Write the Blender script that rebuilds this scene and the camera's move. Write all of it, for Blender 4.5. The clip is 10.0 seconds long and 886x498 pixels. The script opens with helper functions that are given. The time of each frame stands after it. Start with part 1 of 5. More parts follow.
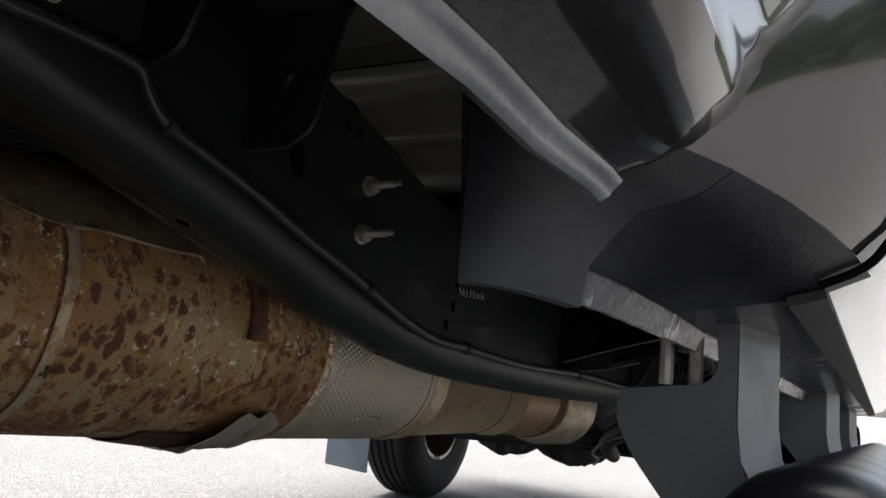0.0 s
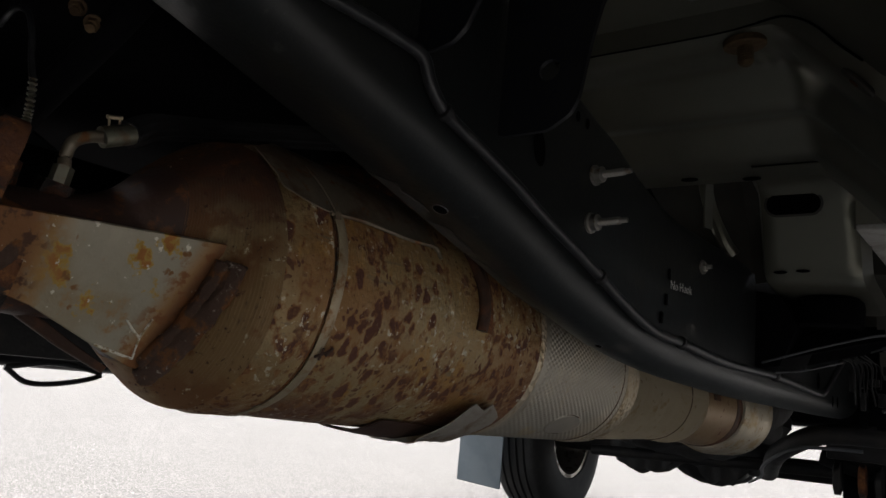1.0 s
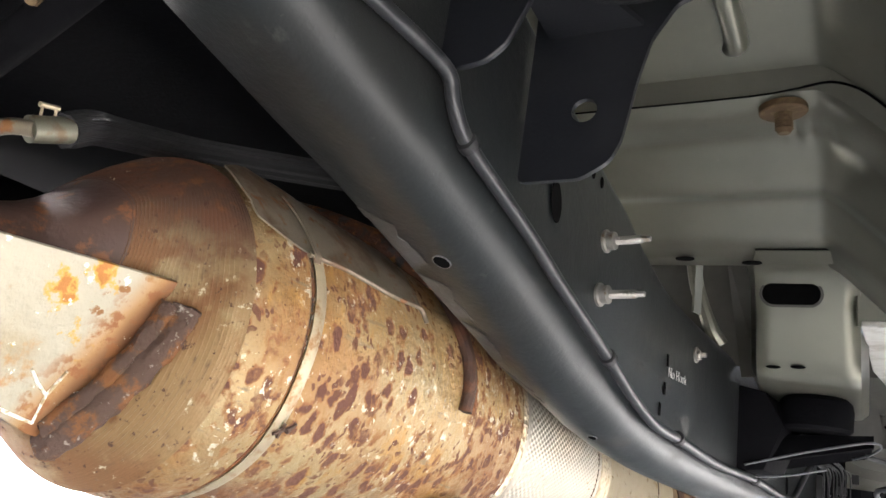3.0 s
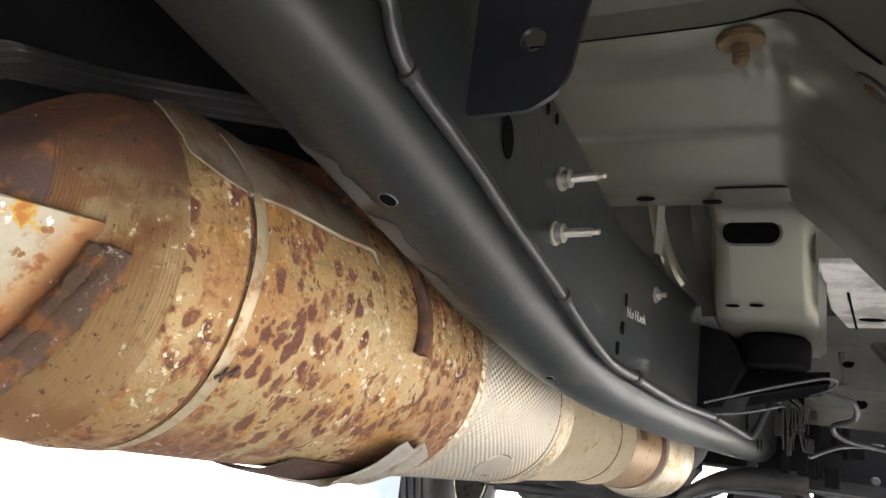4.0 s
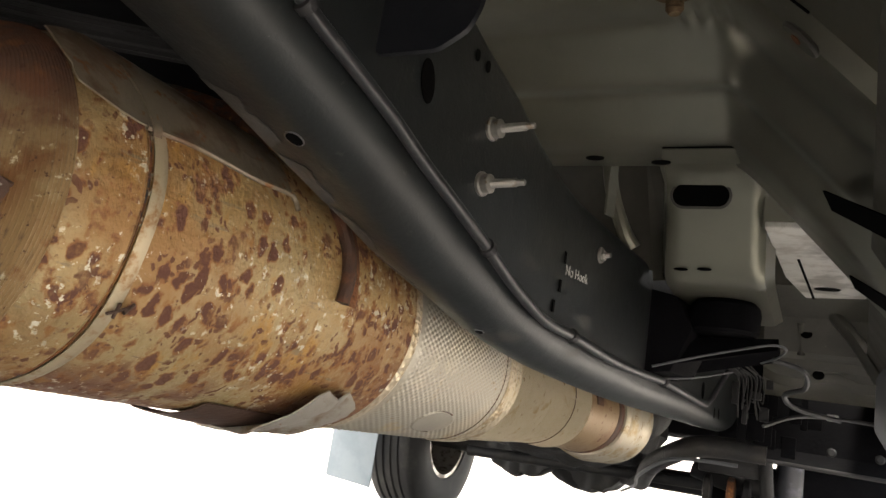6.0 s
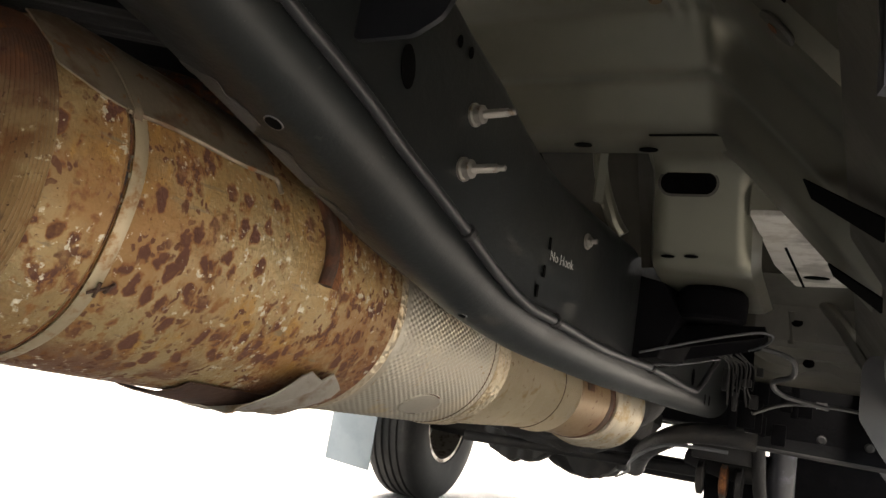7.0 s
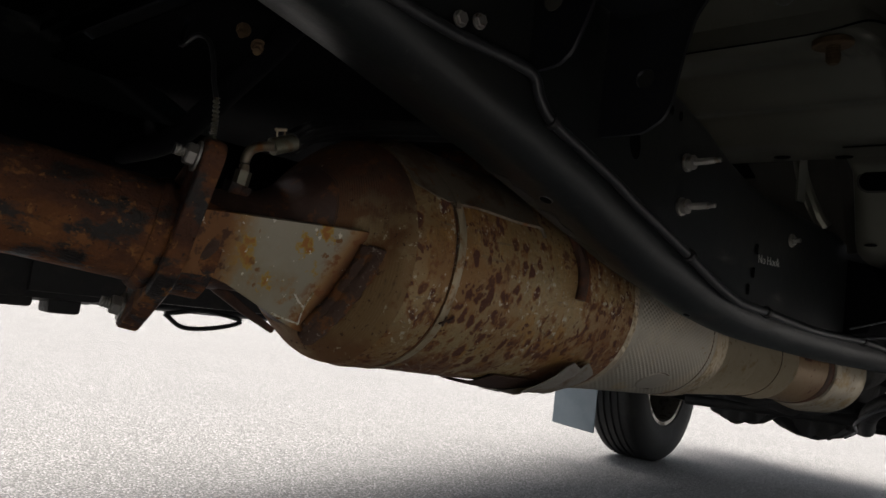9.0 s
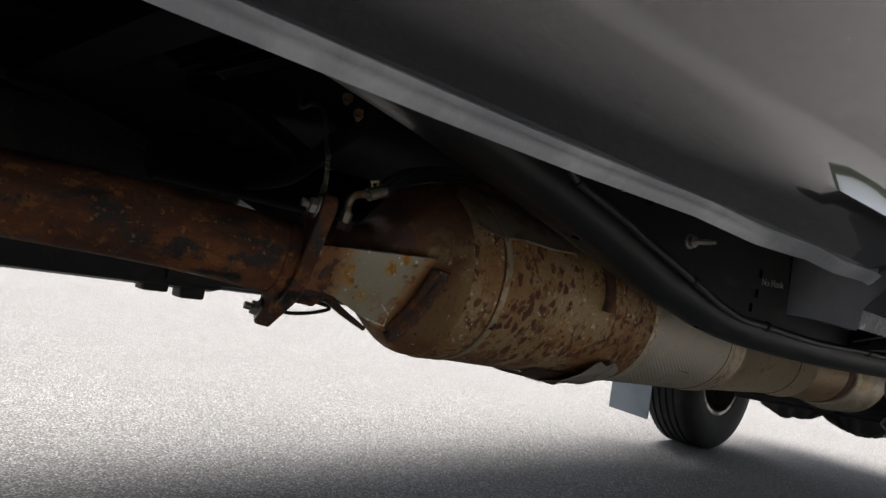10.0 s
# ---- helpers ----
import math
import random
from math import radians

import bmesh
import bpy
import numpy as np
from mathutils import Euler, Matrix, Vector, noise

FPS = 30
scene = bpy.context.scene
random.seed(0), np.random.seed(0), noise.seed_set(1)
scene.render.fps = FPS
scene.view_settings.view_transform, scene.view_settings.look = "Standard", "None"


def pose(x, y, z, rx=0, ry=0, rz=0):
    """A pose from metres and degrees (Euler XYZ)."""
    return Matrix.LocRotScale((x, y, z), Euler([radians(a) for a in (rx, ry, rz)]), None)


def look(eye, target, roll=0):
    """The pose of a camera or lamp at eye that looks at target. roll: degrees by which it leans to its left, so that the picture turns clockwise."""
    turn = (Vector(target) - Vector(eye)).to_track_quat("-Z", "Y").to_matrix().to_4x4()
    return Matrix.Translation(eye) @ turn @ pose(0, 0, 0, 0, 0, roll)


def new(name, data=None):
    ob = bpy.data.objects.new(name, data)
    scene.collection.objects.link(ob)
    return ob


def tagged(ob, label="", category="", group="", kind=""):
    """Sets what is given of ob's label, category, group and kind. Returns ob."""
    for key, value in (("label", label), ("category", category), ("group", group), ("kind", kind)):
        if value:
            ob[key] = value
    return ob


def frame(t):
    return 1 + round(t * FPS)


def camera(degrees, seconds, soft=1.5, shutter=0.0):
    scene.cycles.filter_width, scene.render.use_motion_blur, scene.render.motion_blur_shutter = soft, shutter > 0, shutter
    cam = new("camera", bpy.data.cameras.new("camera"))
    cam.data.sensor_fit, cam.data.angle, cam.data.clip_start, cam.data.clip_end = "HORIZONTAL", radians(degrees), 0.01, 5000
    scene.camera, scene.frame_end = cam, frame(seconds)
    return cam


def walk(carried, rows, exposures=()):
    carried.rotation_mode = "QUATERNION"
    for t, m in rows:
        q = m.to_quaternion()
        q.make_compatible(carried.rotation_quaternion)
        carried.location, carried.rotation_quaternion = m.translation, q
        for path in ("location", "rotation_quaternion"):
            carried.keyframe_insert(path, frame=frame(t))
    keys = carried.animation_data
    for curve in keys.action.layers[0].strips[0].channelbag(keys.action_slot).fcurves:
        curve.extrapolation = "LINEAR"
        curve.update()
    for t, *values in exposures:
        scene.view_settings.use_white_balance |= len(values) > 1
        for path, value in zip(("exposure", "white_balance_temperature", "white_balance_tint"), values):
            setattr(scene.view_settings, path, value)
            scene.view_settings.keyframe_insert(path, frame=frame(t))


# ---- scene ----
from mathutils.bvhtree import BVHTree
cam = camera(62.0, 10.0)
METRES, EYE, TILT, LEAN, TURN = 2.0, 0.45, 5.0, 0.0, 0.0
PATH = [
    (0, (0.971, 0.09, 0.676), (0.062, 1.839, 1.011), 5.4),
    (0.5, (0.909, 0.039, 0.652), (-0.108, 1.73, 0.976), 5.0),
    (1, (0.824, 0.008, 0.617), (-0.304, 1.617, 0.989), 5.6),
    (1.5, (0.749, 0.007, 0.624), (-0.373, 1.582, 1.134), 8.7),
    (2, (0.708, 0.052, 0.613), (-0.343, 1.64, 1.223), 10.9),
    (3.5, (0.687, 0.096, 0.629), (-0.233, 1.789, 1.164), 7.9),
    (4, (0.701, 0.119, 0.621), (-0.194, 1.845, 1.091), 7.5),
    (4.5, (0.717, 0.144, 0.618), (-0.164, 1.885, 1.056), 7.6),
    (5, (0.737, 0.158, 0.615), (-0.14, 1.902, 1.052), 8.0),
    (5.5, (0.75, 0.166, 0.612), (-0.129, 1.912, 1.033), 8.4),
    (7, (0.795, 0.173, 0.611), (-0.103, 1.923, 0.97), 9.5),
    (7.5, (0.8, 0.111, 0.624), (-0.101, 1.86, 0.985), 7.9),
    (8, (0.832, 0.02, 0.634), (-0.228, 1.687, 0.945), 6.7),
    (8.5, (0.857, -0.056, 0.636), (-0.386, 1.496, 0.857), 6.9),
    (9, (0.896, -0.123, 0.643), (-0.436, 1.356, 0.833), 7.0),
    (9.5, (0.958, -0.201, 0.654), (-0.455, 1.206, 0.811), 8.1),
    (10, (1.111, -0.323, 0.695), (-0.36, 1.028, 0.796), 9.2),
]
EXPOSURES = [(0.0, 2.0, 6300), (0.5, 2.4, 6600), (1.0, 1.8, 6400), (1.5, 2.1, 7200), (2.0, 4.75, 6900), (3.5, 5.45, 6200), (4.0, 5.05, 6550), (4.5, 4.65, 6800), (5.5, 4.4, 7000), (7.0, 3.85, 7300), (7.5, 3.8, 7300), (8.0, 3.65, 7200), (8.5, 2.5, 6700), (9.0, 1.75, 6500), (9.5, 1.7, 6500), (10.0, 1.72, 6400)]
walk(cam, [(t, look(eye, target, roll)) for t, eye, target, roll in PATH], [(t, e, k, 10) for t, e, k in EXPOSURES])

# ---- world, sun, exposure ----
world = bpy.data.worlds.new("overcast_sky")
world.use_nodes = True
scene.world = world
wn = world.node_tree.nodes
sky = wn.new("ShaderNodeTexSky")
sky.sky_type, sky.sun_disc = "NISHITA", False
sky.sun_elevation, sky.sun_rotation = radians(77), radians(-37)
sky.air_density, sky.dust_density, sky.ozone_density = 1.0, 3.0, 1.0
veil = wn.new("ShaderNodeHueSaturation")
veil.inputs["Saturation"].default_value = 0.3
world.node_tree.links.new(sky.outputs[0], veil.inputs["Color"])
world.node_tree.links.new(veil.outputs[0], wn["Background"].inputs[0])
wn["Background"].inputs[1].default_value = 0.085

sun = new("sun", bpy.data.lights.new("sun", "SUN"))
sun.data.energy, sun.data.angle, sun.data.color = 3.2, radians(60), (1.0, 0.96, 0.9)
sun.matrix_world = look((-1.5, 2, 11), (0, 0, 0))

# ---- materials ----

def material(name, base, rough=0.6, metal=0.0, layers=(), bumps=(), coord="Object", coat=0.0, spec=0.5, vary=0.0):
    """layers: (texture, scale, low, high, colour, roughness, stretch); bumps: (texture, scale, metres, stretch)."""
    m = bpy.data.materials.new(name)
    m.use_nodes = True
    nt = m.node_tree
    bsdf = nt.nodes["Principled BSDF"]
    tc = nt.nodes.new("ShaderNodeTexCoord")
    warp = nt.nodes.new("ShaderNodeTexNoise")
    warp.inputs["Scale"].default_value, warp.inputs["Detail"].default_value = 60, 3
    nt.links.new(tc.outputs[coord], warp.inputs["Vector"])

    def texture(kind, scale, stretch):
        mp = nt.nodes.new("ShaderNodeMapping")
        mp.inputs["Scale"].default_value = stretch
        mp.inputs["Location"].default_value = (scale * 0.013, scale * 0.007, scale * 0.003)
        add = nt.nodes.new("ShaderNodeVectorMath")
        add.operation = "MULTIPLY_ADD"
        add.inputs[1].default_value = (0.022,) * 3
        nt.links.new(warp.outputs["Color"], add.inputs[0])
        nt.links.new(tc.outputs[coord], add.inputs[2])
        nt.links.new((add if kind == "spots" else tc).outputs[0 if kind == "spots" else coord], mp.inputs["Vector"])
        if kind == "noise":
            tx = nt.nodes.new("ShaderNodeTexNoise")
            tx.inputs["Detail"].default_value, tx.inputs["Roughness"].default_value = 6, 0.62
            out = tx.outputs["Fac"]
        elif kind in ("spots", "cells"):
            tx = nt.nodes.new("ShaderNodeTexVoronoi")
            out = tx.outputs["Distance"]
        elif kind == "stones":
            tx = nt.nodes.new("ShaderNodeTexVoronoi")
            out = tx.outputs["Color"]
        elif kind == "slant":
            tx = nt.nodes.new("ShaderNodeVectorMath")
            tx.operation = "DOT_PRODUCT"
            tx.inputs[1].default_value = (0, 1, -0.376)
            nt.links.new(tc.outputs[coord], tx.inputs[0])
            return tx.outputs["Value"]
        elif kind in ("along", "height"):
            tx = nt.nodes.new("ShaderNodeSeparateXYZ")
            nt.links.new(mp.outputs[0], tx.inputs[0])
            mp.inputs["Location"].default_value = (0, 0, 0)
            return tx.outputs["Y" if kind == "along" else "Z"]
        elif kind == "edges":
            tx = nt.nodes.new("ShaderNodeTexVoronoi")
            tx.feature = "DISTANCE_TO_EDGE"
            out = tx.outputs["Distance"]
        else:
            tx = nt.nodes.new("ShaderNodeTexWave")
            tx.bands_direction = kind
            tx.inputs["Distortion"].default_value = 0.0
            out = tx.outputs["Fac"]
        tx.inputs["Scale"].default_value = scale
        nt.links.new(mp.outputs[0], tx.inputs["Vector"])
        return out

    colour, roughness = None, None
    cv = nt.nodes.new("ShaderNodeRGB")
    cv.outputs[0].default_value = (*base, 1)
    rv = nt.nodes.new("ShaderNodeValue")
    rv.outputs[0].default_value = rough
    colour, roughness = cv.outputs[0], rv.outputs[0]
    for kind, scale, low, high, col, rgh, *more in layers:
        out = texture(kind, scale, more[0] if more else (1, 1, 1))
        mr = nt.nodes.new("ShaderNodeMapRange")
        mr.interpolation_type = "SMOOTHSTEP"
        mr.inputs["From Min"].default_value, mr.inputs["From Max"].default_value = min(low, high), max(low, high)
        if low > high:
            mr.inputs["To Min"].default_value, mr.inputs["To Max"].default_value = 1.0, 0.0
        nt.links.new(out, mr.inputs["Value"])
        fac = mr.outputs[0]
        if len(more) > 1:
            mask = texture("noise", more[1], (1, 1, 1))
            mk = nt.nodes.new("ShaderNodeMapRange")
            mk.interpolation_type = "SMOOTHSTEP"
            mk.inputs["From Min"].default_value, mk.inputs["From Max"].default_value = more[2], more[3]
            nt.links.new(mask, mk.inputs["Value"])
            mul = nt.nodes.new("ShaderNodeMath")
            mul.operation = "MULTIPLY"
            nt.links.new(fac, mul.inputs[0])
            nt.links.new(mk.outputs[0], mul.inputs[1])
            fac = mul.outputs[0]
        mix = nt.nodes.new("ShaderNodeMix")
        mix.data_type = "RGBA"
        nt.links.new(fac, mix.inputs["Factor"])
        nt.links.new(colour, mix.inputs["A"])
        ends = [s for s in mix.inputs if s.type == "RGBA"]
        nt.links.new(colour, ends[0])
        ends[1].default_value = (*col, 1)
        colour = [s for s in mix.outputs if s.type == "RGBA"][0]
        rm = nt.nodes.new("ShaderNodeMix")
        nt.links.new(fac, rm.inputs[0])
        nt.links.new(roughness, rm.inputs[2])
        rm.inputs[3].default_value = rgh
        roughness = rm.outputs[0]
    if vary:
        info = nt.nodes.new("ShaderNodeObjectInfo")
        hsv = nt.nodes.new("ShaderNodeHueSaturation")
        mr = nt.nodes.new("ShaderNodeMapRange")
        mr.inputs["To Min"].default_value, mr.inputs["To Max"].default_value = 1 - vary, 1 + vary
        nt.links.new(info.outputs["Random"], mr.inputs["Value"])
        nt.links.new(mr.outputs[0], hsv.inputs["Value"])
        nt.links.new(colour, hsv.inputs["Color"])
        colour = hsv.outputs[0]
    nt.links.new(colour, bsdf.inputs["Base Color"])
    nt.links.new(roughness, bsdf.inputs["Roughness"])
    bsdf.inputs["Metallic"].default_value = metal
    bsdf.inputs["Coat Weight"].default_value = coat
    bsdf.inputs["Coat Roughness"].default_value = 0.04
    bsdf.inputs["Specular IOR Level"].default_value = spec
    normal = None
    for kind, scale, depth, *more in bumps:
        bp = nt.nodes.new("ShaderNodeBump")
        bp.inputs["Strength"].default_value, bp.inputs["Distance"].default_value = 1.0, depth
        nt.links.new(texture(kind, scale, more[0] if more else (1, 1, 1)), bp.inputs["Height"])
        if normal:
            nt.links.new(normal, bp.inputs["Normal"])
        normal = bp.outputs[0]
    if normal:
        nt.links.new(normal, bsdf.inputs["Normal"])
    return m


RUST_CAN = material("rusty_stainless_can", (0.33, 0.25, 0.13), 0.36, 0.3, [
    ("along", 1, 0.6, 0.54, (0.27, 0.185, 0.088), 0.42, (1, 1, 1), 12, 0.36, 0.54),
    ("noise", 6, 0.44, 0.6, (0.325, 0.212, 0.088), 0.4),
    ("noise", 3.5, 0.49, 0.61, (0.27, 0.145, 0.052), 0.45),
    ("noise", 17, 0.56, 0.66, (0.36, 0.2, 0.055), 0.5, (0.7, 1.2, 0.7)),
    ("along", 1, 0.87, 0.97, (0.21, 0.1, 0.038), 0.6, (1, 1, 1), 22, 0.42, 0.58),
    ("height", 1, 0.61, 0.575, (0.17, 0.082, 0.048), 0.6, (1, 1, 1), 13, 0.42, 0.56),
    ("noise", 40, 0.6, 0.7, (0.22, 0.16, 0.09), 0.5, (3.0, 0.25, 3.0)),
    ("noise", 55, 0.56, 0.66, (0.26, 0.13, 0.045), 0.65, (0.7, 1.1, 0.7)),
    ("noise", 29, 0.54, 0.6, (0.24, 0.11, 0.04), 0.75, (0.85, 1.15, 0.85), 7, 0.44, 0.55),
    ("noise", 29, 0.59, 0.625, (0.115, 0.048, 0.034), 0.85, (0.85, 1.15, 0.85), 7, 0.44, 0.55),
    ("spots", 50, 0.46, 0.36, (0.24, 0.11, 0.04), 0.75, (0.7, 1.1, 0.7), 9, 0.45, 0.53),
    ("spots", 50, 0.38, 0.3, (0.12, 0.05, 0.034), 0.85, (0.7, 1.1, 0.7), 9, 0.48, 0.55),
    ("spots", 105, 0.38, 0.28, (0.14, 0.06, 0.034), 0.85, (0.75, 1.2, 0.75), 14, 0.45, 0.55),
    ("noise", 170, 0.63, 0.7, (0.12, 0.055, 0.03), 0.85),
    ("noise", 100, 0.59, 0.64, (0.72, 0.66, 0.52), 0.2, (1, 1, 1), 8, 0.48, 0.56),
    ("noise", 210, 0.66, 0.7, (0.68, 0.6, 0.44), 0.25),
], [("noise", 150, 0.0018), ("spots", 50, 0.0014, (0.7, 1.1, 0.7)), ("noise", 45, 0.0026)])
RIBBED = material("dull_purple_brown_steel", (0.07, 0.039, 0.03), 0.55, 0.15, [
    ("noise", 9, 0.45, 0.65, (0.065, 0.036, 0.028), 0.6),
    ("noise", 22, 0.55, 0.66, (0.1, 0.058, 0.05), 0.5),
    ("noise", 40, 0.56, 0.68, (0.2, 0.085, 0.035), 0.7)], [("noise", 150, 0.0008)])
TURNED = material("turned_tan_steel_shaded_top", (0.32, 0.24, 0.128), 0.42, 0.35, [
    ("noise", 5, 0.46, 0.62, (0.26, 0.165, 0.075), 0.5),
    ("noise", 9, 0.56, 0.66, (0.36, 0.28, 0.15), 0.4),
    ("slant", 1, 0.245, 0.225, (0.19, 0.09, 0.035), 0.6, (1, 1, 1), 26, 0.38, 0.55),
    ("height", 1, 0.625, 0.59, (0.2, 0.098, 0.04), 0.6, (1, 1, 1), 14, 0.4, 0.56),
    # top darkened by height: its shade is in the colour, along with red-brown rust
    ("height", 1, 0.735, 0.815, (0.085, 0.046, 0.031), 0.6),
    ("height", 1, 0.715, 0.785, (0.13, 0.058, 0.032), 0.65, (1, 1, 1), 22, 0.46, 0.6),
    ("noise", 30, 0.54, 0.68, (0.19, 0.083, 0.03), 0.65),
    ("noise", 36, 0.58, 0.74, (0.13, 0.08, 0.045), 0.6, (1, 6, 1)),
    ("noise", 90, 0.62, 0.68, (0.6, 0.54, 0.4), 0.3, (1, 1, 1), 9, 0.5, 0.58),
    ("noise", 130, 0.6, 0.68, (0.08, 0.036, 0.024), 0.8)], [("noise", 150, 0.0012)])
OLD_SHEET = material("browned_heat_sheet", (0.2, 0.17, 0.125), 0.42, 0.5, [
    ("noise", 16, 0.45, 0.64, (0.14, 0.09, 0.055), 0.6),
    ("noise", 50, 0.56, 0.68, (0.24, 0.11, 0.04), 0.7)], [("noise", 60, 0.0015)])
RUST_DARK = material("heavy_brown_rust", (0.08, 0.031, 0.016), 0.8, 0.1, [
    ("noise", 9, 0.45, 0.6, (0.17, 0.063, 0.021), 0.85, (1, 0.7, 1)),
    ("noise", 21, 0.5, 0.57, (0.018, 0.014, 0.013), 0.45, (1, 0.5, 1)),
    ("noise", 40, 0.55, 0.64, (0.23, 0.095, 0.03), 0.85, (1, 0.7, 1)),
    ("noise", 75, 0.6, 0.68, (0.3, 0.14, 0.045), 0.85),
    ("noise", 160, 0.58, 0.7, (0.04, 0.02, 0.014), 0.85),
], [("noise", 60, 0.005), ("noise", 22, 0.004, (1, 0.5, 1)), ("noise", 250, 0.0015)])
GUSSET = material("stained_stainless_plate", (0.3, 0.272, 0.205), 0.4, 0.25, [
    ("noise", 7, 0.45, 0.66, (0.26, 0.21, 0.13), 0.45),
    ("noise", 26, 0.57, 0.62, (0.38, 0.24, 0.045), 0.6),
    ("noise", 26, 0.62, 0.66, (0.34, 0.14, 0.03), 0.7),
    ("noise", 12, 0.6, 0.68, (0.3, 0.16, 0.05), 0.6),
    ("spots", 60, 0.3, 0.2, (0.2, 0.095, 0.03), 0.7, (1, 1, 1), 20, 0.52, 0.6),
    ("slant", 1, 0.172, 0.196, (0.31, 0.17, 0.065), 0.55),
    ("slant", 1, 0.188, 0.208, (0.16, 0.068, 0.027), 0.7),
    ("slant", 1, 0.165, 0.19, (0.22, 0.09, 0.03), 0.7, (1, 1, 1), 60, 0.5, 0.6),
    ("along", 1, 0.345, 0.315, (0.3, 0.17, 0.06), 0.6, (1, 1, 1), 40, 0.42, 0.54),
    ("along", 1, 0.328, 0.302, (0.2, 0.088, 0.03), 0.7),
    ("along", 1, 0.33, 0.31, (0.09, 0.04, 0.022), 0.8, (1, 1, 1), 70, 0.5, 0.6),
    ("noise", 90, 0.64, 0.68, (0.62, 0.58, 0.48), 0.3),
], [("noise", 90, 0.0012), ("noise", 26, 0.003)])
WELD = material("burnt_weld_bead", (0.085, 0.05, 0.037), 0.8, 0.3, [
    ("noise", 45, 0.48, 0.6, (0.2, 0.085, 0.03), 0.9), ("noise", 140, 0.6, 0.68, (0.26, 0.23, 0.2), 0.6)], [("noise", 130, 0.004)])
STRAP = material("tarnished_steel_strap", (0.41, 0.34, 0.23), 0.38, 0.5, [
    ("noise", 40, 0.52, 0.68, (0.28, 0.15, 0.06), 0.7)], [("noise", 160, 0.0005)])
SHEET = material("grey_torn_heat_sheet", (0.42, 0.39, 0.34), 0.42, 0.6, [
    ("noise", 14, 0.5, 0.66, (0.24, 0.17, 0.11), 0.6), ("noise", 44, 0.62, 0.7, (0.3, 0.09, 0.03), 0.8)], [("noise", 60, 0.0015)])
SHEET_DARK = material("scorched_brown_sheet", (0.06, 0.032, 0.022), 0.6, 0.3, [
    ("noise", 20, 0.5, 0.66, (0.13, 0.055, 0.03), 0.7)], [("noise", 50, 0.002)])
EMBOSSED = material("embossed_heat_sleeve", (0.4, 0.37, 0.31), 0.46, 0.6, [
    ("noise", 7, 0.46, 0.7, (0.5, 0.44, 0.33), 0.4),
    ("noise", 5, 0.6, 0.7, (0.46, 0.37, 0.22), 0.45),
    ("noise", 60, 0.62, 0.74, (0.3, 0.2, 0.1), 0.6)], [("noise", 30, 0.001)])
SLEEVE_EDGE = material("crimped_sleeve_edge", (0.55, 0.47, 0.34), 0.4, 0.7, [
    ("noise", 30, 0.5, 0.68, (0.34, 0.24, 0.12), 0.55)], [("cells", 120, 0.003)], coord="UV")
TAN_PIPE = material("tan_embossed_pipe_cover", (0.58, 0.49, 0.34), 0.46, 0.4, [
    ("noise", 8, 0.42, 0.66, (0.52, 0.43, 0.28), 0.5),
    ("noise", 26, 0.56, 0.7, (0.45, 0.32, 0.16), 0.6),
    ("noise", 60, 0.6, 0.72, (0.24, 0.13, 0.055), 0.6)],
    [("DIAGONAL", 90, 0.004, (1, 1, 1)), ("DIAGONAL", 90, 0.004, (-1, 1, 1)), ("noise", 60, 0.0008)], coord="UV")
BROWN_PIPE = material("heat_browned_pipe", (0.26, 0.175, 0.095), 0.4, 0.35, [
    ("noise", 10, 0.45, 0.66, (0.19, 0.1, 0.05), 0.5), ("noise", 60, 0.58, 0.68, (0.14, 0.06, 0.035), 0.7)], [("noise", 90, 0.0006)])
CLAMP = material("dull_zinc_clamp", (0.46, 0.41, 0.32), 0.42, 0.65, [
    ("noise", 22, 0.5, 0.66, (0.36, 0.27, 0.15), 0.5), ("noise", 60, 0.6, 0.7, (0.2, 0.12, 0.06), 0.6)], [("noise", 60, 0.001)])
FRAME = material("satin_black_frame_coating", (0.0145, 0.017, 0.0175), 0.36, 0.0, [
    ("noise", 5, 0.46, 0.66, (0.0165, 0.0175, 0.017), 0.33),
    ("noise", 14, 0.62, 0.68, (0.045, 0.045, 0.042), 0.55, (1, 0.5, 1)),
    ("noise", 70, 0.66, 0.72, (0.035, 0.035, 0.033), 0.5),
    ("noise", 220, 0.7, 0.76, (0.08, 0.08, 0.08), 0.7)], [("noise", 260, 0.0003), ("noise", 24, 0.001)], spec=0.34)
FRAME_DUSTY = material("dusty_black_frame_flange", (0.05, 0.049, 0.045), 0.5, 0.0, [
    ("noise", 12, 0.5, 0.56, (0.08, 0.078, 0.073), 0.8, (1, 0.6, 1)),
    ("noise", 60, 0.58, 0.68, (0.07, 0.07, 0.066), 0.6)], [("noise", 200, 0.0008)])
BLACK_PLATE = material("matt_black_bracket_paint", (0.01, 0.011, 0.014), 0.42, 0.0, [
    ("noise", 8, 0.5, 0.68, (0.018, 0.019, 0.022), 0.5), ("noise", 160, 0.7, 0.78, (0.09, 0.09, 0.09), 0.7)], [("noise", 300, 0.0003)])
BLACK_DULL = material("dirty_black_castings", (0.011, 0.011, 0.012), 0.55, 0.0, [
    ("noise", 12, 0.48, 0.66, (0.028, 0.026, 0.024), 0.7)], [("noise", 90, 0.002)], spec=0.35)
LINE = material("black_coated_line", (0.022, 0.023, 0.025), 0.34, 0.0, [
    ("noise", 40, 0.5, 0.7, (0.05, 0.05, 0.05), 0.5)], [("noise", 300, 0.0002)])
